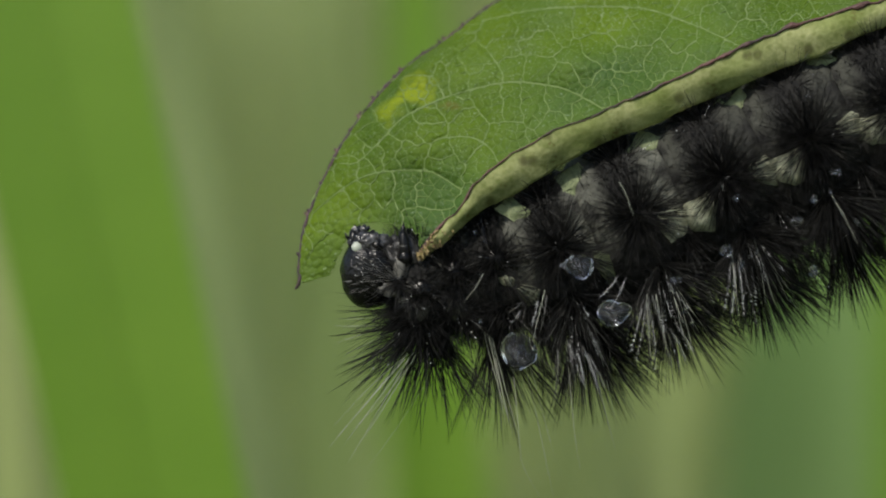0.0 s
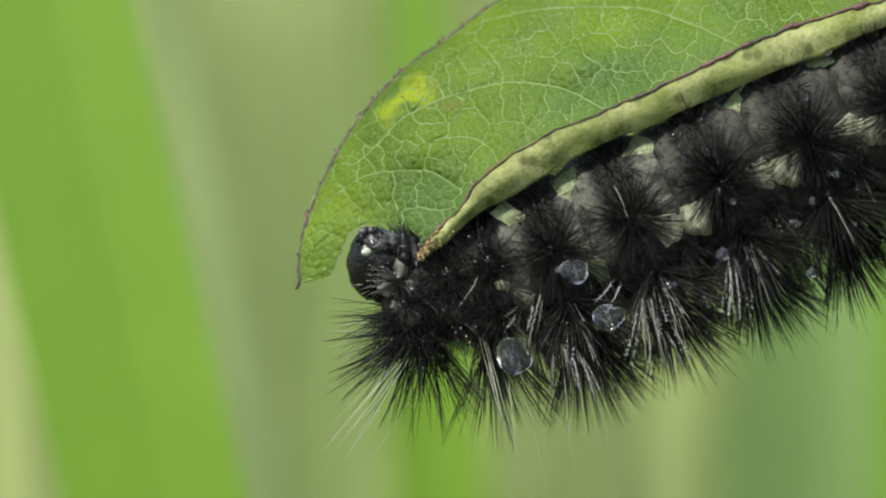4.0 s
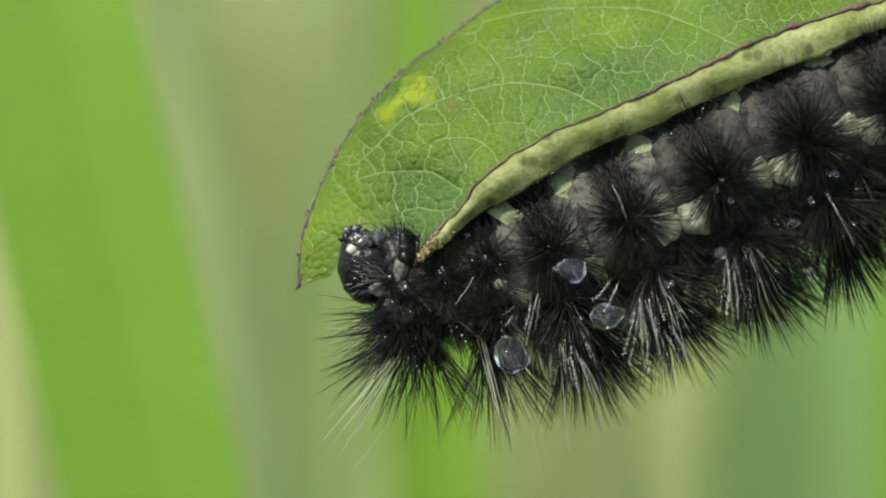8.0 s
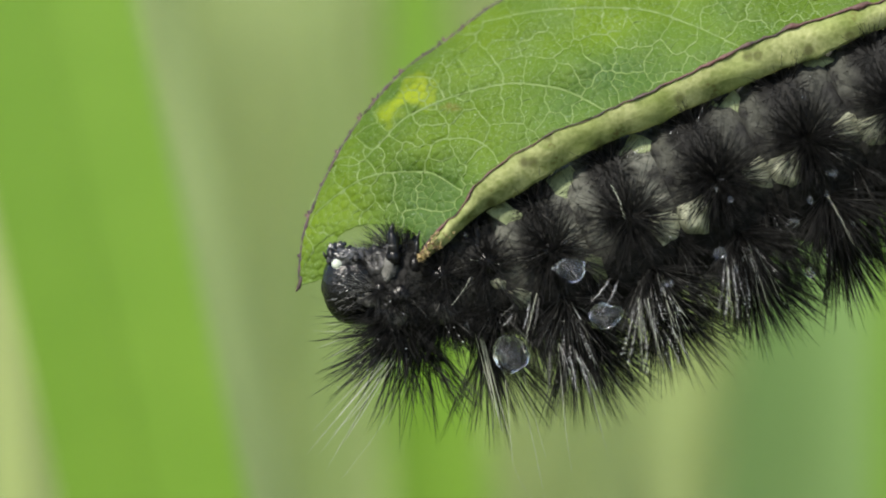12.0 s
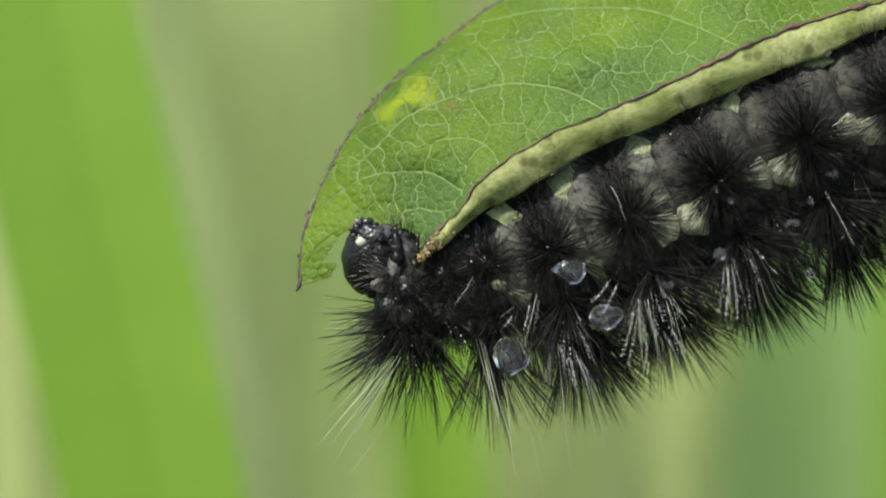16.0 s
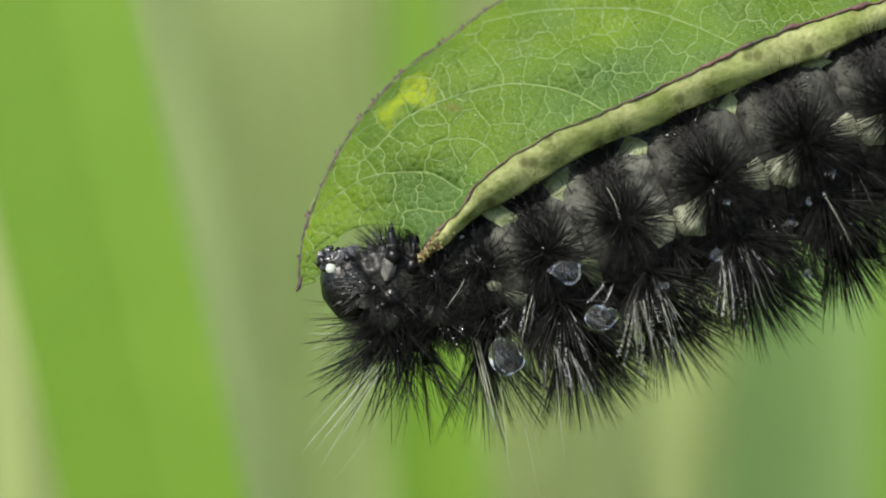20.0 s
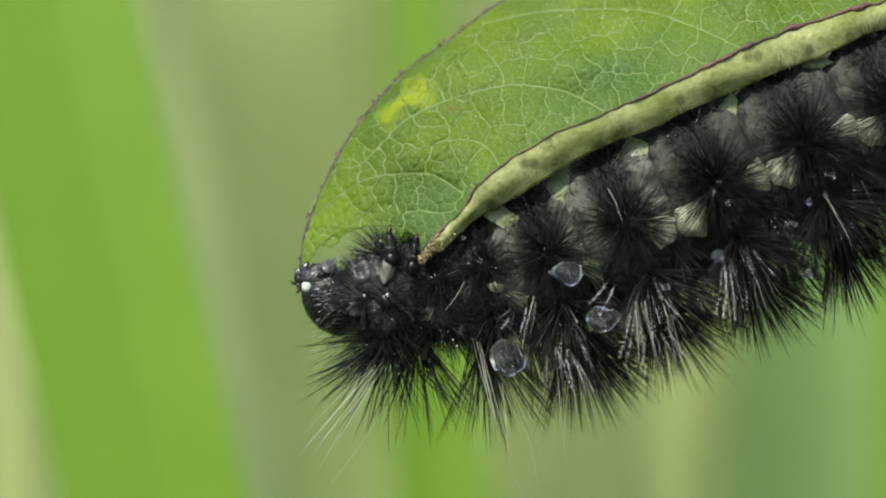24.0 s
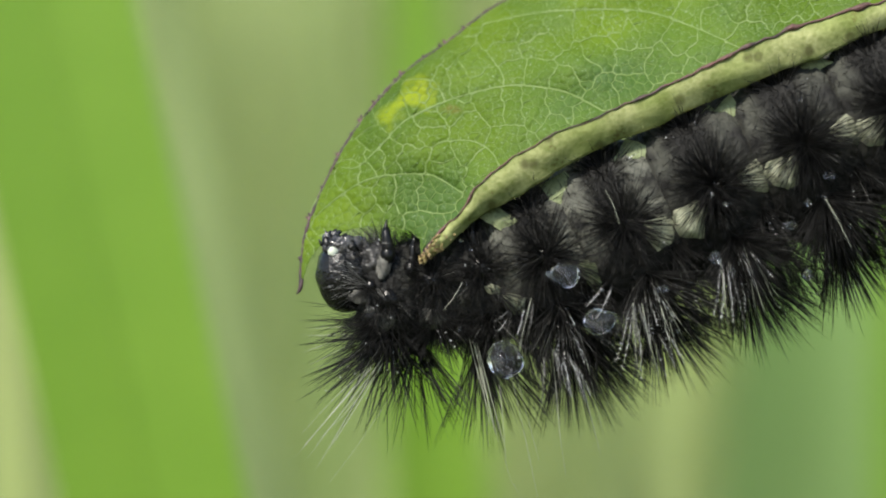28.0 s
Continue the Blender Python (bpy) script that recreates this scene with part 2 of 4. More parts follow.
def link(name, V, F, material, parent=None, at=None, label="", smooth=True):
    me = bpy.data.meshes.new(name)
    me.from_pydata((np.asarray(V, float) * 0.001).tolist(), [], F)
    me.materials.append(material)
    me.polygons.foreach_set("use_smooth", [smooth] * len(me.polygons))
    me.update()
    ob = new(name, me)
    if parent is not None:
        ob.parent = parent
    if at is not None:
        ob.matrix_basis = at
    if label:
        ob["label"] = label
    return ob


def part(name, shape, material, parent, label="", at=None):
    return link(name, shape[0], shape[1], material, parent, at, label)


def mm(x, y, z, rx=0, ry=0, rz=0):
    return pose(x * 0.001, y * 0.001, z * 0.001, rx, ry, rz)


def join(*shapes):
    V, F, k = [], [], 0
    for v, f in shapes:
        V.append(np.asarray(v, float))
        F += [tuple(i + k for i in q) for q in f]
        k += len(v)
    return np.vstack(V), F


def moved(shape, x, y, z):
    return np.asarray(shape[0]) + (x, y, z), shape[1]


def turned(shape, rx=0, ry=0, rz=0):
    m = np.array(Euler([radians(a) for a in (rx, ry, rz)]).to_matrix())
    return np.asarray(shape[0]) @ m.T, shape[1]


def ball(rx, ry, rz, nu=20, nv=12, bumps=0.0, power=2.0):
    """Closed rounded body; power over 2 makes it boxier."""
    V, F = [(0, 0, rz)], []
    for j in range(1, nv):
        for i in range(nu):
            a, p = 2 * math.pi * i / nu, math.pi * j / nv
            d = np.array((math.sin(p) * math.cos(a), math.sin(p) * math.sin(a), math.cos(p)))
            d = d / (np.abs(d) ** power).sum() ** (1 / power)
            k = 1 + bumps * noise.noise(Vector(d * 2.3 + rx))
            V.append(d * (rx, ry, rz) * k)
    V.append((0, 0, -rz))
    for i in range(nu):
        F.append((0, 1 + i, 1 + (i + 1) % nu))
        F.append((len(V) - 1, len(V) - 1 - nu + (i + 1) % nu, len(V) - 1 - nu + i))
    for j in range(nv - 2):
        for i in range(nu):
            a, b = 1 + j * nu + i, 1 + j * nu + (i + 1) % nu
            F.append((a, a + nu, b + nu, b))
    return np.array(V), F


def tube(P, R, sides=8):
    P = np.asarray(P, float)
    V, F = [], []
    for k, p in enumerate(P):
        t = P[min(k + 1, len(P) - 1)] - P[max(k - 1, 0)]
        t = t / np.linalg.norm(t)
        a = np.cross(t, (0.3, 1, 0.2))
        a /= np.linalg.norm(a)
        b = np.cross(t, a)
        for i in range(sides):
            w = 2 * math.pi * i / sides
            V.append(p + (a * math.cos(w) + b * math.sin(w)) * R[k])
    for k in range(len(P) - 1):
        for i in range(sides):
            j = (i + 1) % sides
            F.append((k * sides + i, k * sides + j, (k + 1) * sides + j, (k + 1) * sides + i))
    F.append(tuple(range(sides))[::-1])
    F.append(tuple((len(P) - 1) * sides + i for i in range(sides)))
    return np.array(V), F


def curve(points, n):
    """n points along a smooth line through the given ones."""
    P = [np.asarray(p, float) for p in points]
    P = [2 * P[0] - P[1]] + P + [2 * P[-1] - P[-2]]
    L = np.cumsum([0] + [np.linalg.norm(P[i + 1] - P[i]) for i in range(1, len(P) - 2)])
    out = []
    for s in np.linspace(0, L[-1], n):
        i = min(max(int(np.searchsorted(L, s, "right")) - 1, 0), len(L) - 2)
        u = (s - L[i]) / (L[i + 1] - L[i])
        a, b, c, d = P[i:i + 4]
        out.append(0.5 * (2 * b + (c - a) * u + (2 * a - 5 * b + 4 * c - d) * u * u + (3 * b - a - 3 * c + d) * u ** 3))
    return np.array(out)


def sheet(G, thick):
    """A solid sheet from a grid of points, thickened away along +y."""
    nu, nv = G.shape[:2]
    A = G.reshape(-1, 3)
    du, dv = np.gradient(G, axis=0), np.gradient(G, axis=1)
    N = np.cross(du, dv).reshape(-1, 3)
    N /= np.linalg.norm(N, axis=1)[:, None] + 1e-12
    N *= np.where(N[:, 1:2].sum() < 0, -1, 1)
    V = np.vstack([A, A + N * np.broadcast_to(np.asarray(thick, float).reshape(-1, 1), (len(A), 1))])
    m = nu * nv
    F = []
    for i in range(nu - 1):
        for j in range(nv - 1):
            a = i * nv + j
            F.append((a, a + 1, a + nv + 1, a + nv))
            F.append((m + a, m + a + nv, m + a + nv + 1, m + a + 1))
    ring = [i * nv for i in range(nu)] + [(nu - 1) * nv + j for j in range(1, nv)] + [i * nv + nv - 1 for i in range(nu - 2, -1, -1)] + list(range(nv - 2, 0, -1))
    k = len(ring)
    V = np.vstack([V, V[ring], V[[m + q for q in ring]]])
    for q in range(k):
        w = (q + 1) % k
        F.append((2 * m + q, 2 * m + w, 2 * m + k + w, 2 * m + k + q))
    return V, F


def hairs(B, D, L, r, bend, sides=3, rings=4):
    """Tapered bristles joined: bases B, ways D, lengths L, base radii r, side bend."""
    B, D = np.asarray(B, float), np.asarray(D, float)
    n = len(B)
    L, r = np.broadcast_to(L, n), np.broadcast_to(r, n)
    D = D / np.linalg.norm(D, axis=1)[:, None]
    a = np.cross(D, rng.normal(size=(n, 3)))
    a /= np.linalg.norm(a, axis=1)[:, None]
    b = np.cross(D, a)
    w = rng.normal(size=(n, 1)) * bend
    V = np.zeros((n, rings * sides + 1, 3))
    for k in range(rings):
        u = k / rings
        c = B + D * (L * u)[:, None] + a * (w * L[:, None] * u * u)
        rad = r * (1 - 0.6 * u ** 1.5)
        for i in range(sides):
            q = 2 * math.pi * i / sides
            V[:, k * sides + i] = c + (a * math.cos(q) + b * math.sin(q)) * rad[:, None]
    V[:, -1] = B + D * L[:, None] + a * (w * L[:, None])
    f = []
    for k in range(rings - 1):
        for i in range(sides):
            j = (i + 1) % sides
            f.append((k * sides + i, k * sides + j, (k + 1) * sides + j, (k + 1) * sides + i))
    for i in range(sides):
        f.append(((rings - 1) * sides + i, (rings - 1) * sides + (i + 1) % sides, rings * sides))
    per = rings * sides + 1
    F = [tuple(i + h * per for i in q) for h in range(n) for q in f]
    return V.reshape(-1, 3), F


def around(way, spread, n):
    """n ways within a cone about one."""
    way = np.asarray(way, float) / np.linalg.norm(way)
    a = np.cross(way, (0.31, 0.2, 0.93))
    a /= np.linalg.norm(a)
    b = np.cross(way, a)
    t = radians(spread) * np.sqrt(rng.random(n))
    p = 2 * math.pi * rng.random(n)
    return np.cos(t)[:, None] * way + np.sin(t)[:, None] * (np.cos(p)[:, None] * a + np.sin(p)[:, None] * b)


# ---- ground and distance ----
def ground():
    G = np.array([[(x, y, -3 + 3 * math.sin(x / 310) * math.cos(y / 270)) for y in (-3e5, -4e4, -4000, -1500, -600, -200, 200, 600, 1200, 3000, 9000, 4e4, 3e5)]
                  for x in (-3e5, -4e4, -4000, -1500, -600, -200, 200, 600, 1500, 4000, 4e4, 3e5)])
    V, F = sheet(G, -20)
    tagged(link("ground", V, F, SOIL), "uneven meadow soil under green grass", "ground", kind="structure")


def bank():
    """A far grassy rise that closes the view behind the blades."""
    G = np.array([[(x, 2100 + 750 * k - 0.00002 * x * x + 60 * math.sin(x / 330 + k), -60 + 330 * k * (1 - abs(x) / 16000) + 40 * math.sin(x / 700 + k * 2)) for k in range(12)]
                  for x in np.linspace(-9000, 9000, 61)])
    tagged(link("backdrop", *sheet(G, 30), BANK), "gentle far hillside of soft green grass", "backdrop", kind="structure")


def grass_blade(foot, top, width, material, label, thick=0.35, bow=10.0):
    """A long leaf of grass from the soil: channelled, tapering to its tip."""
    foot, top = np.array(foot, float), np.array(top, float)
    rows = []
    for u in np.linspace(0, 1, 26):
        c = foot + (top - foot) * u + np.array((bow * 4 * u * (1 - u), bow * u * u, 0))
        w = width * (0.55 + 0.45 * min(1, u * 5)) * (1 - max(0, (u - 0.72) / 0.28) ** 1.6)
        rows.append([c + np.array((q * max(w, 0.3) / 2, abs(q) * -0.05 * w + 0.004 * w * math.cos(q * 9), 0)) for q in np.linspace(-1, 1, 9)])
    root = tagged(new("grass_blade"), label, "grass", "grass blades")
    root.location = foot * 0.001
    G = np.array(rows) - foot
    part("blade", sheet(G, thick), material, root)
    rib = G[:, 4] + (0, -0.1, 0)
    part("midrib", tube(rib, [0.015 * width * (1 - 0.85 * k / 25) for k in range(26)], 6), material, root)
    return root


def meadow():
    """Rough grass over the field, open just before and behind the caterpillar's plant."""
    n = 9000
    x, y = rng.uniform(-2600, 2600, n), rng.uniform(-1800, 3600, n)
    keep = (np.abs(x) > 420 + 0.1 * np.abs(y)) | (y > 1150)
    x, y = x[keep], y[keep]
    n = len(x)
    B = np.stack([x, y, np.maximum(0, (y - 2100) * 0.44) - 10], 1)
    D = np.stack([rng.normal(0, 0.16, n), rng.normal(0, 0.12, n), np.ones(n)], 1)
    L, R = rng.uniform(300, 620, n), rng.uniform(2.5, 5.5, n)
    for pick, material, label in ((slice(0, n // 2), GRASS_DRY, "soft olive meadow grass"), (slice(n // 2, n), GRASS_PALE, "pale green meadow grass")):
        tagged(link("meadow_grass", *hairs(B[pick], D[pick], L[pick], R[pick], 0.12), material), label, "grass", kind="stuff")


# ---- leaf ----
# courses of the main veins across the blade, x and z in mm
LOWER_VEIN = ((-6.78, 1.98), (-5.52, 3.0), (-4.26, 3.75), (-2.76, 4.08), (-0.87, 4.08), (0.06, 3.69), (1.08, 3.0))
MAIN_VEIN = ((-5.52, 4.53), (-4.65, 4.5), (-3.78, 5.22), (-3.1, 5.9), (-2.37, 6.69), (-1.59, 7.23), (0.15, 8.01), (1.56, 8.43), (3.15, 8.76), (4.56, 8.76), (6.45, 8.4), (8.2, 7.5))
SHORT_VEIN = ((-0.72, 5.01), (-0.48, 5.61), (0.3, 5.85), (1.56, 5.82), (2.52, 5.25), (2.85, 4.62))
UPPER_VEIN = ((2.32, 12.28), (5.04, 12.79), (8.35, 12.92), (11.03, 12.69), (13.39, 11.80), (16.32, 10.31))
LOOP_VEIN = ((-2.07, 9.24), (-0.63, 9.15), (-0.18, 8.61), (0.15, 8.01))
CROSS_VEIN = ((2.34, 10.65), (3.15, 9.39), (3.2, 8.79))
MAIN_VEINS = ((LOWER_VEIN, 0.06), (MAIN_VEIN, 0.07), (SHORT_VEIN, 0.05), (UPPER_VEIN, 0.06), (LOOP_VEIN, 0.04), (CROSS_VEIN, 0.045))


def tree_of(points):
    t = kdtree.KDTree(len(points))
    for i, p in enumerate(points):
        t.insert((p[0], 0, p[1]), i)
    t.balance()
    return t


def scatter(r, step, gap, off, pitch):
    """Jittered places over the blade; along each main vein they stand in pairs, one on either side."""
    pairs, lines = [], []
    for course, _ in MAIN_VEINS:
        L = curve([(x, 0, z) for x, z in course], 400)
        run = np.cumsum(np.r_[0, np.linalg.norm(np.diff(L, axis=0), axis=1)])
        lines += [(p[0], p[2]) for p in L[::4]]
        for s in np.arange(pitch / 2, run[-1], pitch):
            i = min(int(np.searchsorted(run, s + r.uniform(-0.25, 0.25) * pitch)), 398)
            d = L[i + 1] - L[i]
            d /= np.linalg.norm(d)
            w = off * r.uniform(0.85, 1.15)
            pairs += [(L[i][0] - d[2] * w, L[i][2] + d[0] * w), (L[i][0] + d[2] * w, L[i][2] - d[0] * w)]
    near, out = tree_of(lines), []
    for row, z in enumerate(np.arange(-4, 21, step * 0.87)):
        for x in np.arange(-10, 38, step) + (row % 2) * step / 2:
            p = (x + r.normal(0, 0.2) * step, z + r.normal(0, 0.2) * step)
            if near.find((p[0], 0, p[1]))[2] > gap:
                out.append(p)
    return np.array(pairs + out)


vein_rng = np.random.default_rng(23)
MESHES = scatter(vein_rng, 0.52, 0.42, 0.24, 0.48)
FIELDS = scatter(vein_rng, 1.95, 1.35, 0.8, 1.6)
MESH_TREE, FIELD_TREE = tree_of(MESHES), tree_of(FIELDS)


def relief(x, z):
    """How far the blade bulges between its veins, in mm."""
    out = 0.0
    for tree, deep, soft in ((MESH_TREE, 0.085, 0.12), (FIELD_TREE, 0.16, 0.45)):
        (a, _, p), (b, _, q) = tree.find_n((x, 0, z), 2)
        d = (q * q - p * p) / max(2 * (a - b).length, 1e-6)
        out += deep * (1 - math.exp(-d / soft))
    return out


def vein_net(G):
    """The net of small veins: fine meshes within wider fields, as low ridges on the blade."""
    flat = G.reshape(-1, 3)
    ground_tree = tree_of(flat[:, [0, 2]])

    def height(x, z):
        near = ground_tree.find_n((x, 0, z), 3)
        if near[0][2] > 0.16:
            return None
        w = [1 / (q[2] + 0.01) for q in near]
        return sum(flat[q[1], 1] * k for q, k in zip(near, w)) / sum(w)
    pts, _, tris, *_ = geometry.delaunay_2d_cdt([Vector(p) for p in MESHES], [], [], 0, 1e-7)
    field = [FIELD_TREE.find((p[0], 0, p[1]))[1] for p in pts]
    mids, sides = [], {}
    for k, tri in enumerate(tris):
        a, b, c = [pts[i] for i in tri]
        d = 2 * (a.x * (b.y - c.y) + b.x * (c.y - a.y) + c.x * (a.y - b.y))
        aa, bb, cc = a.length_squared, b.length_squared, c.length_squared
        mids.append(((aa * (b.y - c.y) + bb * (c.y - a.y) + cc * (a.y - b.y)) / d, (aa * (c.x - b.x) + bb * (a.x - c.x) + cc * (b.x - a.x)) / d) if abs(d) > 1e-9 else (99, 99))
        for i in range(3):
            sides.setdefault(tuple(sorted((tri[i], tri[i - 1]))), []).append(k)
    # the wider veins run straighter than the meshes beside them
    kin = {}
    for (i, j), both in sides.items():
        if len(both) == 2 and field[i] != field[j]:
            kin.setdefault(both[0], []).append(both[1])
            kin.setdefault(both[1], []).append(both[0])
    mids = [tuple(0.5 * m[q] + 0.5 * sum(mids[o][q] for o in kin[k]) / len(kin[k]) for q in (0, 1)) if len(kin.get(k, ())) > 1 else m for k, m in enumerate(mids)]
    level = [height(*m) if abs(m[0]) < 50 and abs(m[1]) < 50 else None for m in mids]
    nets = {True: ([], []), False: ([], [])}
    for (i, j), both in sides.items():
        if len(both) < 2 or level[both[0]] is None or level[both[1]] is None:
            continue
        wide = field[i] != field[j]
        p, q = [np.array((mids[k][0], level[k], mids[k][1])) for k in both]
        run = np.linalg.norm(q - p)
        if not 0.02 < run < 1.0:
            continue
        w = (0.058 if wide else 0.034) * vein_rng.uniform(0.8, 1.2)
        side = np.array((-(q - p)[2], 0, (q - p)[0])) / run * w
        V, F = nets[wide]
        n = len(V)
        up = np.array((0, -0.05 if wide else -0.034, 0))
        low = np.array((0, 0.03, 0))
        V += [p - side + low, p + up, p + side + low, q - side + low, q + up, q + side + low]
        F += [(n, n + 1, n + 4, n + 3), (n + 1, n + 2, n + 5, n + 4)]
    return nets, height


def leaf():
    root = tagged(new("leaf"), "green leaf with purple toothed margin, bitten end and folded rim", "leaf")
    base = np.array(LEAF_BASE)
    root.location = (base * 0.001 + np.array((0, 0, 0.45))).tolist()
    n, m = 480, 170
    near = curve([(-1.25, -1.6, 0.03), (-0.27, -1.7, 1.04), (0.83, -1.8, 2.08), (2.32, -2, 3.96), (5.83, -2, 6.10), (10.30, -2, 8.01), (13.27, -2, 9.37), (18.35, -1.8, 11.71), (23.39, -1.4, 13.16), (28.98, 0, 15.18), (35.26, 2, 16.51)], n)
    far = curve([(-7.68, 1, -1.96), (-7.63, 1.2, -0.87), (-7.28, 1.6, 1.39), (-5.94, 2.4, 4.54), (-4.37, 3, 7.07), (-2.19, 3.8, 9.56), (0.03, 4.4, 11.17), (3.25, 5.2, 13.51), (9.09, 6, 16.31), (17.39, 6, 18.46), (27.92, 4, 18.32), (35.29, 2.2, 16.58)], n)
    bite = curve([(-1.25, -1.6, 0.03), (-1.37, -1.2, 0.81), (-2.36, -0.8, 1.26), (-3.87, -0.2, 1.35), (-5.41, 0.3, 1.08), (-6.50, 0.6, 0.42), (-7.07, 0.8, -0.24), (-7.41, 0.9, -1.05), (-7.68, 1, -1.96)], m)
    end = np.linspace(near[-1], far[-1], m)
    s, r = np.linspace(0, 1, n)[:, None, None], np.linspace(0, 1, m)[None, :, None]
    G = (1 - r) * near[:, None] + r * far[:, None] + (1 - s) * bite[None] + s * end[None]
    G -= (1 - s) * (1 - r) * near[0] + (1 - s) * r * far[0] + s * (1 - r) * near[-1] + s * r * far[-1]
    for i in range(n):
        for j in range(m):
            e = min(1, 12 * i / n, 4 * j / m, 4 * (m - 1 - j) / m)
            p = G[i, j]
            G[i, j, 1] += e * (0.35 * math.sin(p[0] * 0.9 + p[2] * 0.5) * math.sin(p[2] * 0.8) + 0.5 * noise.noise(Vector(p * 0.35))) - relief(p[0], p[2])
    thin = np.repeat(0.03 + 0.19 * np.minimum(1, np.arange(n) / 56), m)
    part("blade", sheet(G - base, thin), LEAF, root)
    B = curve(bite, 90)
    B = B + np.array([(0.05 * noise.noise(Vector((k * 0.5, 1, 0))), -0.02, 0.05 * noise.noise(Vector((k * 0.5, 0, 4)))) for k in range(90)])
    part("bitten_edge", tube(B - base, [0.008 + 0.014 * abs(noise.noise(Vector((k * 0.7, 0, 9)))) for k in range(90)], 7), VEIN, root, "pale freshly bitten edge")
    # toothed purple margin
    P = curve(far[:422], 260)
    teeth = [0.085 + 0.11 * abs(noise.noise(Vector((k * 0.31, 2, 0)))) for k in range(260)]
    part("margin", tube(P - base + (0, -0.05, 0), teeth, 7), MARGIN, root, "thin purple leaf margin")
    for k in (9, 22, 31, 40, 49, 55, 63, 70, 81, 87, 96, 104, 118, 131, 146, 163, 178, 205):
        q = P[k]
        out = np.cross(P[k + 1] - P[k - 1], (0, 1, 0))
        out = out / np.linalg.norm(out)
        reach = rng.uniform(0.5, 1.1)
        tip = tube([q - out * 0.05, q + out * 0.14 * reach, q + out * 0.26 * reach + (0.05, 0, 0.05)], [0.12, 0.10, 0.04], 7)
        part("tooth", (tip[0] - base, tip[1]), MARGIN, root)
    # a few larger, paler teeth
    for x, z in ((-2.04, 9.32), (-3.36, 7.82), (-4.23, 6.86), (0.33, 10.97), (-6.92, 1.68), (-5.4, 5.05)):
        k = int(np.argmin((P[:, 0] - x) ** 2 + (P[:, 2] - z) ** 2))
        q = P[k]
        out = np.cross(P[k + 1] - P[k - 1], (0, 1, 0))
        out = out / np.linalg.norm(out)
        lump = join(moved(ball(0.15, 0.12, 0.12, 10, 7, 0.5), *(q + out * 0.03)), moved(ball(0.08, 0.08, 0.08, 9, 6, 0.4), *(q + out * 0.16 + (-0.05, -0.03, 0.02))))
        part("tooth", (lump[0] - base, lump[1]), TOOTH, root, "larger pink tooth of the margin")
    part("withered_tip", tube(curve([P[0] + (0.12, -0.05, 0.55), P[0] + (0.05, -0.08, 0.2), P[0] + (-0.06, -0.08, -0.1), P[0] + (-0.2, -0.05, -0.26)], 9) - base, [0.10, 0.11, 0.12, 0.13, 0.12, 0.12, 0.10, 0.07, 0.03], 8), MARGIN, root, "withered dark tip of the margin")
    # folded rim, seen from below
    n = 150
    top = curve([(-1.28, -2.2, -0.36), (-0.27, -2.4, 0.98), (0.83, -2.6, 2.08), (2.31, -2.8, 3.95), (5.81, -2.8, 6.08), (10.26, -2.8, 7.98), (13.23, -2.8, 9.34), (15.31, -2.8, 10.35), (18.29, -2.6, 11.67), (23.31, -2.2, 13.11), (28.89, -0.8, 15.13), (35.22, 1.7, 16.49)], n)
    low = curve([(-1.13, -1.9, -0.60), (0.48, -2, 0.62), (2.32, -2, 2.05), (5.24, -2, 3.72), (8.21, -2, 5.42), (11.78, -2, 6.82), (15.36, -2, 8.45), (19.82, -2, 10.21), (23.35, -1.8, 11.71), (28.92, -0.5, 14.25), (35.25, 1.9, 16.29)], n)
    rows = []
    for i in range(n):
        row = []
        for q in np.linspace(0, 1.25, 16):
            p = top[i] + (low[i] - top[i]) * min(q, 1)
            p = p + (0, -0.22 * math.sin(min(q, 1) * math.pi) + (0 if q < 1 else (q - 1) * 4), 0 if q < 1 else (q - 1) * 1.2)
            p = p + (0, 0.14 * noise.noise(Vector(p * 0.8)), (0.22 * noise.noise(Vector((i * 0.13, 3, 0))) + 0.10 * noise.noise(Vector((i * 0.5, 7, 0)))) * (1 - min(q, 1)) + 0.09 * noise.noise(Vector((i * 0.4, 1, 1))) + 0.16 * noise.noise(Vector((i * 0.11, 4, 1))) * min(q, 1))
            row.append(p)
        rows.append(row)
    S = np.array(rows)
    part("folded_rim", sheet(S - base, 0.18), FOLD, root, "pale yellow-green underside of the rim")
    edge = S[:, 0]
    part("rim_margin", tube(edge - base + (0, -0.04, 0.02), [(0.45 if k < 50 else 1.0) * 0.05 + (0.5 if k < 55 else 1.0) * 0.24 * abs(noise.noise(Vector((k * 0.22, 0, 0)))) ** 1.2 + 0.05 * abs(noise.noise(Vector((k * 0.9, 0, 5)))) for k in range(n)], 7), RUSSET, root, "red-brown margin of the rim")
    q = rng.integers(6, n - 20, 420)
    B = S[q, rng.integers(10, 13, 420)] - base
    part("rim_fuzz", hairs(B, np.tile((0.25, -0.5, -0.8), (420, 1)) + rng.normal(0, 0.25, (420, 3)), rng.uniform(0.06, 0.16, 420), 0.007, 0.1), FOLD, root, "fine pale fuzz under the rim")
    # chewed dry end of the rim
    for k in range(95):
        p = S[int(rng.integers(0, 1 + int(rng.integers(2, 9)))), int(rng.integers(0, 13))] + rng.normal(0, 0.06, 3) - (0, 0.1, 0)
        g = moved(turned(ball(*(rng.uniform((0.03, 0.02, 0.03), (0.13, 0.05, 0.07))), 9, 7, 1.1), *rng.uniform(-60, 60, 3)), *(p - base))
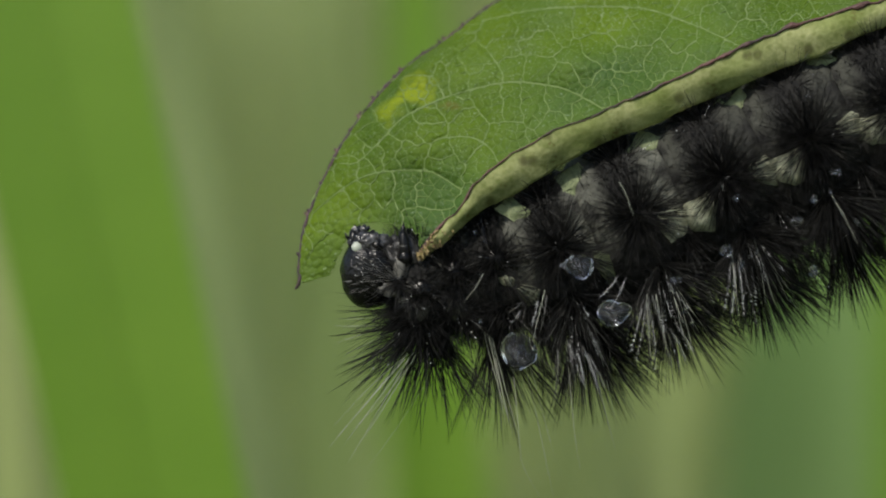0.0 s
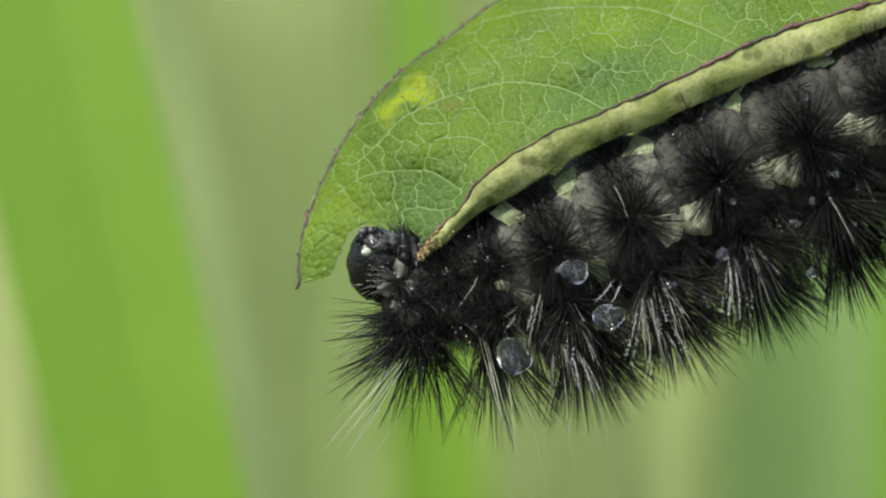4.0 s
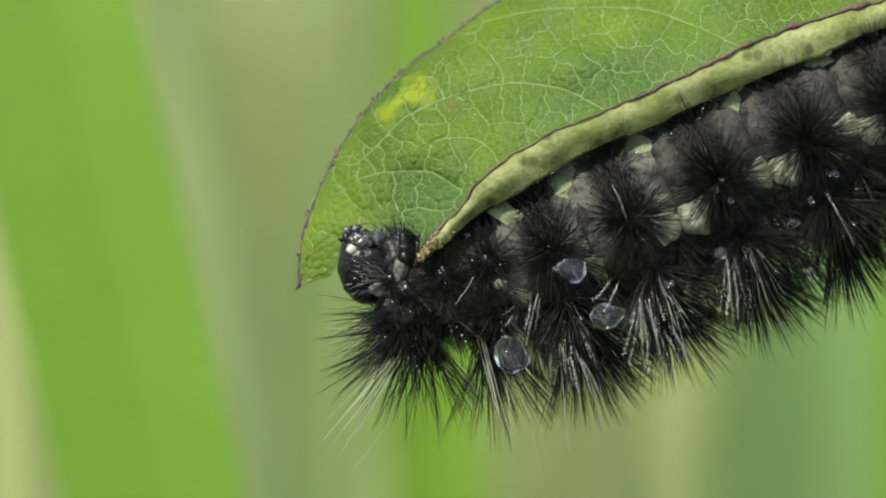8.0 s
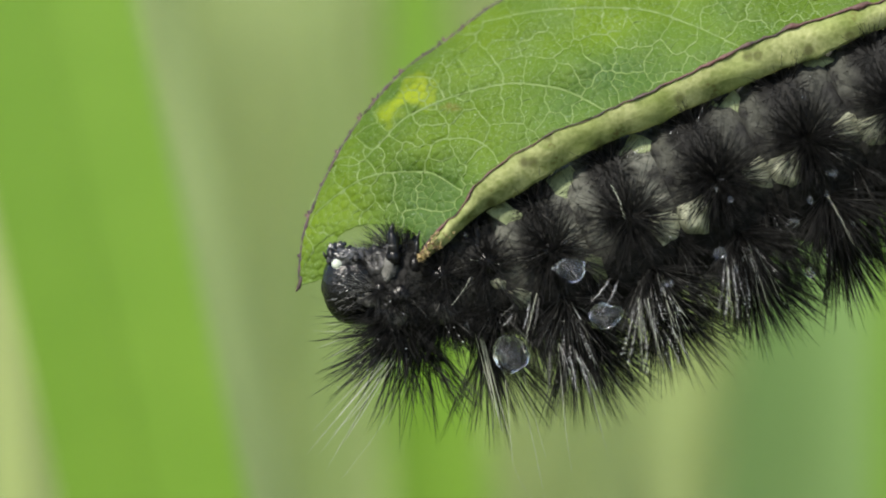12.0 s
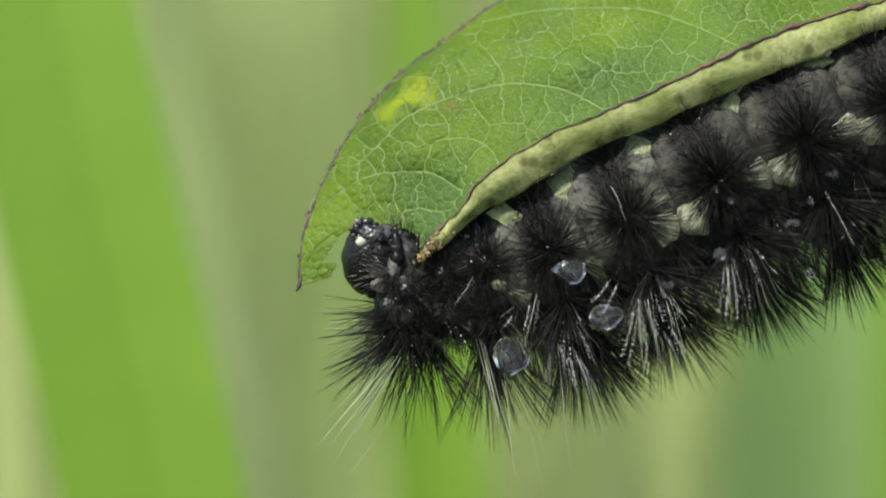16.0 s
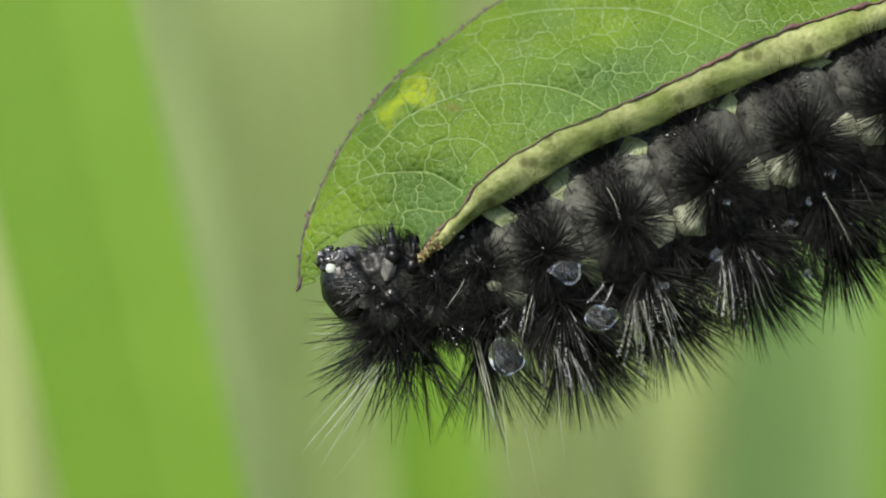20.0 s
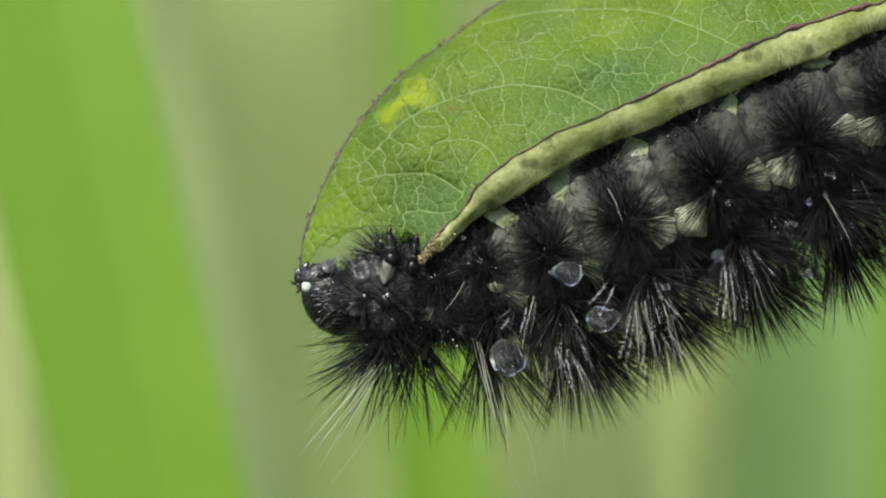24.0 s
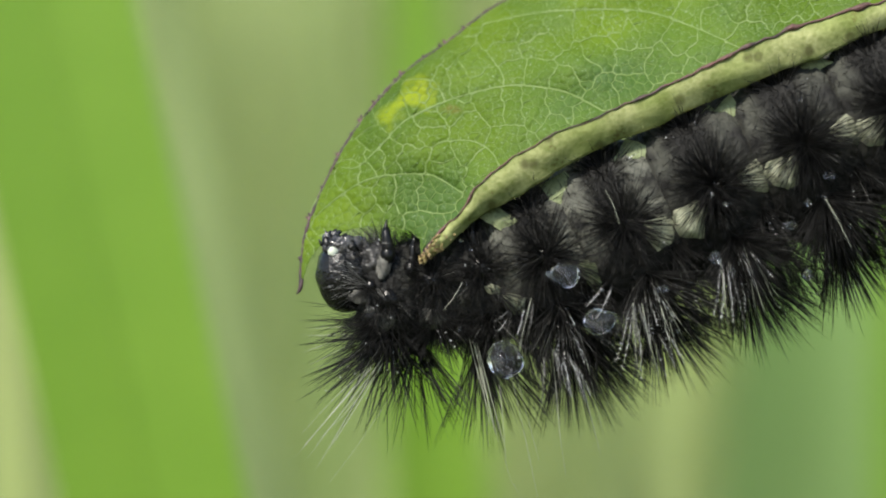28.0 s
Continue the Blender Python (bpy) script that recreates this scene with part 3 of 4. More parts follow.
        part("crumb", g, CRUST, root, "dry chewed crumb")
    # main veins, then the net between them
    nets, height = vein_net(G)
    for course, thick in MAIN_VEINS:
        line = []
        for x, _, z in curve([(x, 0, z) for x, z in course], 60):
            y = height(x, z)
            if y is not None:
                line.append((x + 0.03 * noise.noise(Vector((x, z, 0)) * 2), y + 0.008, z + 0.03 * noise.noise(Vector((x, z, 9)) * 2)))
        line = np.array(line) - base
        c = len(line)
        V, F = tube(line, [thick * (0.55 + 0.45 * min(1, k / 12, (c - k) / 12)) for k in range(c)], 8)
        mid = np.repeat(line[:, 1], 8)
        V[:, 1] = mid + (V[:, 1] - mid) * 0.6
        part("vein", (V, F), VEIN, root, "pale side vein")
    for wide in (True, False):
        V, F = nets[wide]
        ob = part("vein_net", (np.array(V) - base, F), VEIN if wide else FINE_VEIN, root, "net of pale small veins")
        ob["kind"] = "stuff"
    # stalk to the plant's stem
    part("leaf_stalk", tube(curve([(35.11, 2, 16.45), (39.35, 3, 17.34), (44.86, 5, 16.55), (48.55, 8, 15.51)], 16) - base, [0.7 + 0.3 * k / 16 for k in range(16)], 10), STALK, root)
    stem = tagged(new("plant_stem"), "upright green stem that bears the leaf", "stem")
    foot = np.array((48.55, 8, 13.65))
    stem.location = (foot[0] * 0.001, 0.008, 0)
    part("stem", tube([(6, 0, -4), (4, 0, 150), (1, 0, 330), (0, 0, 447 + foot[2]), (-1, 1, 500)], [2.2, 2.0, 1.8, 1.6, 0.9], 12), STALK, stem)
    return root, G


# ---- caterpillar ----
AXIS_DEPTH = 2.2
# name, centre, half length, radius, tilt of the axis in degrees, share of the creeping
SEGMENTS = [
    ("thorax", (-1.87, -2.21), 1.6, 2.6, 2, 1.9), ("thorax", (0.12, -1.78), 2.1, 2.75, 5, 1.35), ("thorax", (2.54, -1.24), 2.4, 3.3, 12, 1.05),
    ("abdomen", (5.78, -0.27), 3.0, 4.1, 18, 1.0), ("abdomen", (10.01, 1.48), 3.2, 4.5, 21, 1.0), ("abdomen", (14.55, 3.48), 3.2, 4.75, 23, 0.78),
    ("abdomen", (19.23, 5.56), 3.2, 4.85, 23, 0.45), ("abdomen", (23.92, 7.44), 3.2, 4.85, 22, 0.2), ("abdomen", (28.61, 9.22), 3.2, 4.7, 21, 0.1),
    ("abdomen", (33.14, 10.77), 3.0, 4.3, 19, 0.05), ("abdomen", (37.38, 11.98), 2.8, 3.7, 17, 0.0), ("abdomen", (40.70, 12.85), 2.3, 2.8, 15, 0.0)]


def ring_point(half, rad, u, w):
    """A point of a segment's skin: u from -1 to 1 along it, w round it."""
    r = rad * max(1 - abs(u) ** 4, 0.0) ** (1 / 2.6)
    c, s = math.cos(w), math.sin(w)
    k = (abs(c) ** 2.6 + abs(s) ** 2.6) ** (1 / 2.6)
    return np.array((u * half * 1.12, r * c / k, r * s / k))


def segment_shape(half, rad):
    V, F = [(-half * 1.12, 0, 0)], []
    nu, nw = 34, 48
    for i in range(1, nu):
        u = -math.cos(math.pi * i / nu)
        for j in range(nw):
            p = ring_point(half, rad, u, 2 * math.pi * j / nw)
            p[1:] *= 1 + 0.018 * math.sin(p[0] * 6.5 + 0.8 * math.sin(3 * math.pi * j / nw)) + 0.03 * noise.noise(Vector(p * 0.7 + rad)) + 0.012 * noise.noise(Vector(p * 2.4 + half))
            V.append(p)
    V.append((half * 1.12, 0, 0))
    for j in range(nw):
        F.append((0, 1 + (j + 1) % nw, 1 + j))
        F.append((len(V) - 1, len(V) - 1 - nw + j, len(V) - 1 - nw + (j + 1) % nw))
    for i in range(nu - 2):
        for j in range(nw):
            a, b = 1 + i * nw + j, 1 + i * nw + (j + 1) % nw
            F.append((a, b, b + nw, a + nw))
    return np.array(V), F


def front(half, rad, x, z, lift):
    """The point of a segment's near side at x, z of its own space, lifted off it."""
    k = 1 - abs(x / (half * 1.12)) ** 4 - abs(z / rad) ** 2.6
    return np.array((x, -rad * max(k, 0.02) ** (1 / 2.6) - lift, z))


def bead_string(B, D, L, n):
    out = []
    for k in range(n):
        u = 0.25 + 0.7 * (k + rng.uniform(-0.3, 0.3)) / n
        r = rng.choice((0.018, 0.024, 0.03, 0.045))
        out.append(moved(ball(r, r, r, 7, 5), *(B + D * L * u)))
    return out


def tuft(seg, half, rad, theta, n, length, spread, k, sweep, along=0.0):
    """A wart with its burst of stiff black bristles, at an angle round the body (0 towards the viewer's side, 90 up)."""
    way = np.array((0, -math.cos(radians(theta)), math.sin(radians(theta))))
    spot = way * rad * 0.93 + np.array((along, 0, 0))
    lean = way + np.array((sweep, 0, -0.7 if -60 < theta < -20 else 0))
    wart = part("wart", turned(ball(0.75, 0.75, 0.4, 14, 8, 0.15), 90 - theta, 0, 0), HORN, seg)
    wart.location = (spot * 0.001).tolist()
    low = theta < -60
    n = int(n * 0.62) if low else n
    n = n if low else n * 3 // 2
    D = around(lean, spread, n)
    B = spot + D * 0.35 + rng.normal(0, 0.15, (n, 3))
    Ls = length * rng.uniform(0.62, 1.1, n)
    t = part("bristle_tuft", hairs(B, D, Ls, rng.uniform(0.017, 0.029, n) * (1.55 if low else 1.0), 0.03), BRISTLE, seg)
    # a few bristles repeated in paler grey, their glint put into the colour
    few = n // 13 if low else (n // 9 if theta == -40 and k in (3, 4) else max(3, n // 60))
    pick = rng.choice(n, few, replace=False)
    part("bristle_glint", hairs(B[pick] + (0, -0.05, 0), D[pick] + rng.normal(0, 0.05, (few, 3)), Ls[pick], 0.016, 0.02), GREY_GLINT, seg, "grey bristles coloured as glints")
    if -100 < theta < 70:
        beads = []
        near = np.argsort(D[:, 1] + D[:, 2])[:n // 2]
        if theta == -40:
            near = np.argsort(D[:, 1] * 0.4 + D[:, 2] + np.abs(D[:, 0]))[:n // 4]
        wet = 9 if theta == -40 and k in (3, 4, 5) else 2
        for q in rng.choice(near, wet, replace=False):
            beads += bead_string(B[q], D[q], Ls[q], int(rng.integers(1, 4 if k < 3 else 7)) if wet == 2 else int(rng.integers(6, 24)))
        part("dew", join(*beads), DEW_GLINT, seg, "tiny dew beads on the bristles")
    return t


def patch(seg, half, rad, x, z, a, b, turn, material, name="pale_patch", label="pale bare skin patch"):
    """A raised irregular patch of bare skin on the near side."""
    G = []
    c, s = math.cos(radians(turn)), math.sin(radians(turn))
    n = 17
    for i in range(n):
        row = []
        for j in range(n):
            u, v = 2 * i / (n - 1) - 1, 2 * j / (n - 1) - 1
            k = 1 / max(1e-6, math.hypot(u, v)) * max(abs(u), abs(v)) if (u or v) else 1
            u, v = u * k, v * k
            w = 1 + 0.45 * noise.noise(Vector((u * 1.5 + x, v * 1.5 + z, 1)))
            px, pz = x + (u * a * c - v * b * s) * w, z + (u * a * s + v * b * c) * w
            row.append(front(half, rad, px, pz, 0.18 * (1 - (u * u + v * v)) + 0.015 * noise.noise(Vector((u * 3, v * 3, x))) - 0.03))
        G.append(row)
    part(name, sheet(np.array(G), 0.3), material, seg, label)


def fan_patch(seg, half, rad, apex, way, r0, r1, spread, material, lift):
    """A pale bare patch that widens away from a bristle star."""
    G = []
    for i, u in enumerate(np.linspace(0, 1, 11)):
        row = []
        for j, v in enumerate(np.linspace(-1, 1, 11)):
            a = radians(way + spread * v * (0.75 + 0.25 * u))
            d = r0 + (r1 - r0) * u * (1 - 0.22 * v * v + 0.15 * noise.noise(Vector((v * 2.2 + way, r1 * 5, 0))))
            x, z = apex[0] + d * math.cos(a), apex[1] + d * math.sin(a)
            edge = min(u, 1 - u, (1 - abs(v)) / 2) * 2
            row.append(front(half, rad, x, z, 0.1 + lift * min(1, edge * 2.5) + 0.03 * math.sin(v * 13 + 2 * noise.noise(Vector((v * 3, r1, 0)))) * u))
        G.append(row)
    part("pale_patch", sheet(np.array(G), 0.3), material, seg, "pale bare skin patch")
    # bristles of the star that lie over the patch
    n = 30
    a = np.radians(way + spread * rng.uniform(-1.4, 1.4, n))
    D = np.stack([np.cos(a), rng.uniform(-0.3, 0.02, n), np.sin(a)], 1)
    B = np.array([front(half, rad, apex[0] + 0.3 * d[0], apex[1] + 0.3 * d[2], lift + 0.25) for d in D])
    part("bristle_tuft", hairs(B, D, r1 * rng.uniform(0.6, 1.1, n), 0.02, 0.05), BRISTLE, seg)


def leg(root, at_mm, size, turn):
    """A jointed true leg: soft base, shiny black shaft and claw."""
    ob = part("leg", join(moved(ball(0.42, 0.45, 0.55, 14, 9, 0.1), 0, 0, -0.75), tube(curve([(0, 0, -0.7), (0.02, -0.1, -0.2), (0.0, -0.12, 0.3), (-0.02, -0.05, 0.6)], 9), np.linspace(0.3, 0.17, 9) * size, 10)), HORN, root, "shiny black jointed leg", mm(*at_mm, 0, turn, 0))
    part("claw", tube(curve([(-0.02, -0.05, 0.55), (0.0, -0.1, 0.8), (0.08, -0.02, 1.15)], 8), np.linspace(0.15, 0.015, 8) * size, 8), HORN, ob)
    if size > 1.2:
        part("hip", moved(turned(ball(0.38, 0.32, 0.85, 20, 14, 0.3), 0, 16, 0), -0.2, -0.05, -1.2), GREY_PALE, ob, "smooth grey lobe below the leg")
    part("leg_joint", moved(ball(0.26 * size, 0.26 * size, 0.12, 14, 6), 0, -0.1, -0.12), NECK, ob, "grey soft joint")
    return ob


def head(root):
    ob = new("head")
    ob.parent = root
    ob["label"] = "glossy black head with grey mouthparts"
    V, F = ball(1.55, 1.62, 1.84, 48, 34, 0.04, 2.3)
    for v in V:
        if v[2] > 0:
            v[0] *= 1 - 0.07 * v[2]
        else:
            v[0] *= 1 + 0.04 * v[2]
            v[2] *= 1.1
        v[1] *= 1 - 0.07 * math.exp(-(v[0] - 0.2) ** 2 / 0.02) * (v[1] < 0)
        v *= 1 + 0.025 * noise.noise(Vector(v * 2.2)) + 0.012 * noise.noise(Vector(v * 6))
    part("capsule", (V, F), HEAD, ob, "glossy black head capsule")
    part("antenna_base", moved(ball(0.27, 0.14, 0.25, 18, 12, 0.3), -0.55, -1.24, 1.3), SPOT, ob, "round white antenna socket")
    part("antenna", moved(tube([(0, 0, 0), (-0.08, -0.25, 0.15), (-0.14, -0.4, 0.34)], [0.1, 0.08, 0.03], 8), -1.02, -0.7, 1.7), MOUTH, ob)
    plate = ball(0.86, 0.62, 0.55, 40, 26, 0.22)
    for v in plate[0]:
        v *= 1 + 0.13 * noise.noise(Vector(v * 4.0)) + 0.06 * noise.noise(Vector(v * 9.0))
    part("face_plate", moved(plate, -0.05, -0.78, 1.50), MOUTH, ob, "grey wrinkled face plate")
    for x, y, z, r in ((-0.62, -0.55, 2.08, 0.27), (-0.2, -0.6, 2.14, 0.25), (0.32, -1.2, 1.72, 0.24), (0.05, -1.3, 1.48, 0.19), (-0.22, -1.28, 1.72, 0.17), (-0.9, -0.95, 1.55, 0.16)):
        lobe = ball(r * 1.35, r * 0.6, r * 0.95, 20, 14, 0.45)
        for v in lobe[0]:
            v *= 1 + 0.16 * noise.noise(Vector(v * 7.0 + x))
        part("labrum", moved(turned(lobe, 0, -20 + 60 * x, 0), x, y, z), MOUTH, ob, "lobed grey mouthpart")
    for x, y, z, r in ((-0.45, -1.0, 1.78, 0.17), (0.1, -1.1, 1.86, 0.15), (0.5, -1.3, 1.35, 0.16)):
        part("black_plate", moved(ball(r * 1.5, r * 0.6, r, 16, 10, 0.5), x, y, z), HORN, ob, "small black horny plate")
    for x, y, a in ((-0.75, -0.75, -18), (0.12, -0.7, 14)):
        part("mandible", moved(turned(tube([(0, 0, -0.4), (0.02, 0, 0.05), (0.1, 0, 0.35), (0.12, 0, 0.5)], [0.3, 0.32, 0.2, 0.06], 10), 0, a, 0), x, y, 1.68), HORN, ob, "black toothed jaw")
    for x, y, a, size in ((0.42, -1.0, 12, 1.0), (0.78, -0.85, 30, 0.9), (1.05, -0.5, 42, 0.75)):
        palp = part("palp", moved(turned(tube([(0, 0, -0.4), (0, 0, -0.1), (0, 0, -0.06), (0, 0, 0.2), (0, 0, 0.24), (0, 0, 0.46)], np.array((0.26, 0.24, 0.17, 0.16, 0.1, 0.05)) * size, 10), -15, a, 0), x, y, 1.45), MOUTH, ob, "jointed grey palp")
    part("chin", moved(ball(0.75, 0.6, 0.5, 18, 10, 0.2), 0.55, -0.5, 1.42), MOUTH, ob, "soft grey chin")
    for k in range(5):
        w = radians(20 + 36 * k)
        part("eyelet", moved(ball(0.085, 0.06, 0.085, 10, 7), 0.62 + 0.32 * math.cos(w), -1.22 + 0.05 * k, 1.02 + 0.26 * math.sin(w)), HORN, ob)
    n = 170
    D = around((0.1, -1, -0.1), 75, n)
    B = D * (1.66, 1.58, 1.85)
    part("head_bristle", hairs(B, D * 0.3 + (0.9, -0.2, -0.3), rng.uniform(0.4, 1.0, n), 0.02, 0.1), BRISTLE, ob)
    # stout wet hairs, glints painted grey, fanning over the cheek from the star behind
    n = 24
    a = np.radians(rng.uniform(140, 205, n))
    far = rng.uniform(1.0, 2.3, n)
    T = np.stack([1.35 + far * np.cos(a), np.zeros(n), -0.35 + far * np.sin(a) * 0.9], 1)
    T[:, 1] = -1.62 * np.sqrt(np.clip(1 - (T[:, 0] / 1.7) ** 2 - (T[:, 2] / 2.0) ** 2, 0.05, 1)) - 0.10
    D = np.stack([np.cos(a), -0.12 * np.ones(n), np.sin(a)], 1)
    part("bristle_glint", hairs(T, D, rng.uniform(0.25, 0.7, n), 0.014, 0.06), GREY_GLINT, ob, "grey bristles coloured as glints")
    # white beads along these hairs imitate the small glints of the cheek
    glints = [moved(ball(0.03, 0.025, 0.025, 7, 5), *(t + d * rng.uniform(0.0, 0.5) - (0, 0.03, 0))) for t, d in zip(T[::3], D[::3])]
    part("dew", join(*glints), DEW_GLINT, ob, "tiny white beads set as glints on the cheek")
    for x, z in ((-0.15, 0.9), (0.45, 0.72), (-0.35, 0.45)):
        part("dew", moved(ball(0.05, 0.05, 0.05, 10, 7), x, -1.63, z), WATER, ob)
    return ob


def caterpillar():
    root = tagged(new("caterpillar"), "black bristly caterpillar with pale patches, hanging under the leaf", "caterpillar")
    root.location = (0, 0, 0.45)
    segs = []
    for k, (kind, (cx, cz), half, rad, tilt, share) in enumerate(SEGMENTS):
        seg = new(kind + "_segment")
        seg.parent = root
        seg["label"] = "dark wrinkled body segment with bristle tufts"
        seg.matrix_basis = mm(cx, AXIS_DEPTH if k > 2 else (0.6, 1.2, 1.8)[k], cz, 0, -tilt, 0)
        part("body_ring", segment_shape(half, rad), BRIGHT_SKIN if 1 < k < 5 else SKIN, seg)
        if k == 0:
            spec = ((55, 50, 2.0, 62, -0.5), (-5, 50, 1.8, 70, 0.1), (-48, 80, 3.0, 66, -0.5), (-90, 150, 5.6, 62, -0.15), (-125, 24, 4.6, 50, -0.3), (120, 60, 2.6, 60, -0.9), (180, 50, 3.2, 60, -0.4))
        elif k < 3:
            spec = ((58, 60, 1.6, 70, 0), (10, 120, 2.3, 80, 0), (-40, 90, 3.0, 66, 0), (-84, 130, 5.6, 40, 0.05), (-122, 30, 4.8, 36, 0.05), (178, 50, 3.2, 60, 0), (130, 40, 2.2, 60, 0))
        else:
            spec = ((72, 90, 1.8, 75, 0.0), (42, 110, 2.3, 75, 0.05), (2, 230, 3.2, 80, 0.0), (-40, 170, 4.8, 56, 0.1), (-80, 300, 5.4, 44, 0.14), (-118, 130, 5.2, 38, 0.12), (175, 60, 3.4, 60, 0), (130, 50, 2.2, 60, 0))
        if k in (2, 3):
            spec = [(th, n * 4 // 3, ln * 1.1, sp, sw) if th < -60 else (th, n, ln, sp, sw) for th, n, ln, sp, sw in spec]
        if k > 4:
            spec = [(th, n * 9 // 5, ln, sp, sw) if -50 < th < 5 else (th, n, ln, sp, sw) for th, n, ln, sp, sw in spec]
        if k < 2:
            spec = [(th, n * 3 // 4, ln, sp, sw) if th < -60 else (th, n, ln, sp, sw) for th, n, ln, sp, sw in spec]
        for theta, n, length, spread, sweep in spec:
            tuft(seg, half, rad, theta, n, length, spread, k, sweep, {1: -1.25, 2: -0.75}.get(k, 0.0) if theta < -60 else 0.0)
        if k == 0:
            tuft(seg, half, rad, -62, 34, 4.2, 36, k, -1.2, -0.6)
            tuft(seg, half, rad, -95, 30, 5.2, 34, k, -0.9, -0.4)
            tuft(seg, half, rad, -30, 35, 2.2, 50, k, -0.5, -0.7)
            # long thin bristles that reach forward below the head
            D = around((-1, -0.15, -0.38), 34, 170)
            B = np.array((-0.3, -1.6, -1.15)) + rng.normal(0, 0.4, (170, 3))
            part("bristle_tuft", hairs(B, D, rng.uniform(1.6, 4.6, 170), 0.022, 0.06), BRISTLE, seg)
        if k > 1:
            for along, theta, n, length in ((half * 0.62, -62, 75, 4.6), (half * 0.62, -98, 85, 5.2), (-half * 0.5, -66, 46 if k == 2 else 60, 4.4), (half * 0.6, -25, 45, 3.0)):
                tuft(seg, half, rad * 0.95, theta, n * 2 // 3, length, 30, k, 0.12 + 0.1 * along / half, along)
        n = 1400 if k < 3 else 1500
        u, w = rng.uniform(-0.98, 0.98, n), rng.uniform(0, 2 * math.pi, n)
        D = np.stack([u * 0.4, np.cos(w), np.sin(w)], 1)
        if k == 0:
            keep = (u > 0.1) | (D[:, 2] < -0.25)
        elif k > 1:
            keep = (u * half < 0.9) | (D[:, 2] < -0.25) | (rng.random(n) < 0.3)
        else:
            keep = np.ones(n, bool)
        Q = np.array([ring_point(half, rad, a, b) for a, b in zip(u[keep], w[keep])])
        D, n = D[keep], len(Q)
        part("short_fur", hairs(Q * 0.99, D + rng.normal(0, 0.45, (n, 3)), rng.uniform(0.5, 1.6, n) * np.where(D[:, 2] > 0.3, 0.75, 1.1), 0.018, 0.15), BRISTLE, seg)
        segs.append(seg)
    # bare patches: round ones, then fans beside the bristle stars
    for k, x, z, a, b, turn, material in PATCHES:
        half, rad = SEGMENTS[k][2:4]
        patch(segs[k], half, rad, x, z, a, b, turn, material)
    for k, apex, way, r0, r1, spread, lift in FANS:
        half, rad = SEGMENTS[k][2:4]
        fan_patch(segs[k], half, rad, apex, way, r0, r1, spread, GREY_PALE if k < 2 else FLESH if k == 3 else PALE, lift)
    for k, corners in PROLEGS:
        cx, cz = SEGMENTS[k][1]
        c, sn = math.cos(radians(SEGMENTS[k][4])), math.sin(radians(SEGMENTS[k][4]))
        a, b, d, e = [np.array(q) for q in corners]
        G = []
        for u in np.linspace(0, 1, 10):
            row = []
            for v in np.linspace(0, 1, 10):
                q = (a * (1 - u) + b * u) * (1 - v) + (e * (1 - u) + d * u) * v
                q = q + np.array((0.07 * noise.noise(Vector(q * 2)), -0.15 * math.sin(u * math.pi) * math.sin(v * math.pi), 0.09 * noise.noise(Vector(q * 2.5 + np.array((5, 0, 0)))) - 0.4 * v))
                x, z = q[0] - cx, q[2] - cz
                row.append((x * c + z * sn, q[1] - AXIS_DEPTH, -x * sn + z * c))
            G.append(row)
        part("proleg", sheet(np.array(G), 0.4), FLESH, segs[k], "pale green fleshy proleg")
    # long pale hairs
    for k, start, way, length, n, spread in PALE_HAIRS:
        D = around(way, spread, n)
        B = np.array(start) + rng.normal(0, 0.15, (n, 3))
        part("white_hair", hairs(B, D, length * rng.uniform(0.8, 1.05, n), 0.023, 0.05, 3, 6), WHITE, segs[k], "long white hairs")
    for k, course, thick in LONG_HAIRS:
        cx, cz = SEGMENTS[k][1]
        depth = AXIS_DEPTH if k > 2 else (0.6, 1.2, 1.8)[k]
        c, sn = math.cos(radians(SEGMENTS[k][4])), math.sin(radians(SEGMENTS[k][4]))
        line = [((q[0] - cx) * c + (q[2] - cz) * sn, q[1] - depth, -(q[0] - cx) * sn + (q[2] - cz) * c) for q in curve(course, 14)]
        part("long_hair", tube(line, np.linspace(thick * 0.45, thick * 0.2, 14), 6), WHITE, segs[k], "single long pale hair")
    for k, a, b, n in WET:
        cx, cz = SEGMENTS[k][1]
        c, sn = math.cos(radians(SEGMENTS[k][4])), math.sin(radians(SEGMENTS[k][4]))
        line = []
        for x, y, z in curve([(a[0], -4.7, a[1]), ((a[0] + b[0]) / 2 + 0.05, -5.2, (a[1] + b[1]) / 2), (b[0], -5.0, b[1])], 14):
            line.append(((x - cx) * c + (z - cz) * sn, y - AXIS_DEPTH, -(x - cx) * sn + (z - cz) * c))
        # grey shaft: the wet glint is put into its colour
        hair = part("wet_bristle", tube(line, np.linspace(0.024, 0.010, 14) * (0.6 if n else 1.0), 6), GREY_GLINT, segs[k], "wet bristle with its glint painted grey")
        if n:
            beads = []
            for i in range(2 * n):
                at = 12.9 * (0.12 + 0.85 * (i + rng.uniform(0, 1)) / (2 * n))
                p = np.array(line[int(at)]) * (1 - at % 1) + np.array(line[int(at) + 1]) * (at % 1)
                r = rng.uniform(0.016, 0.034)
                beads.append(moved(ball(r, r, r * 1.2, 8, 6), *(np.array(p) + rng.normal(0, 0.02, 3) - (0, 0.04, 0))))
            part("dew", join(*beads), DEW_GLINT, hair, "row of tiny dew beads")
    V, F = ball(1.7, 1.6, 1.75, 40, 26, 0.12)
    for v in V:
        v[1:] *= 1 + 0.05 * math.sin(v[0] * 8 + v[2])
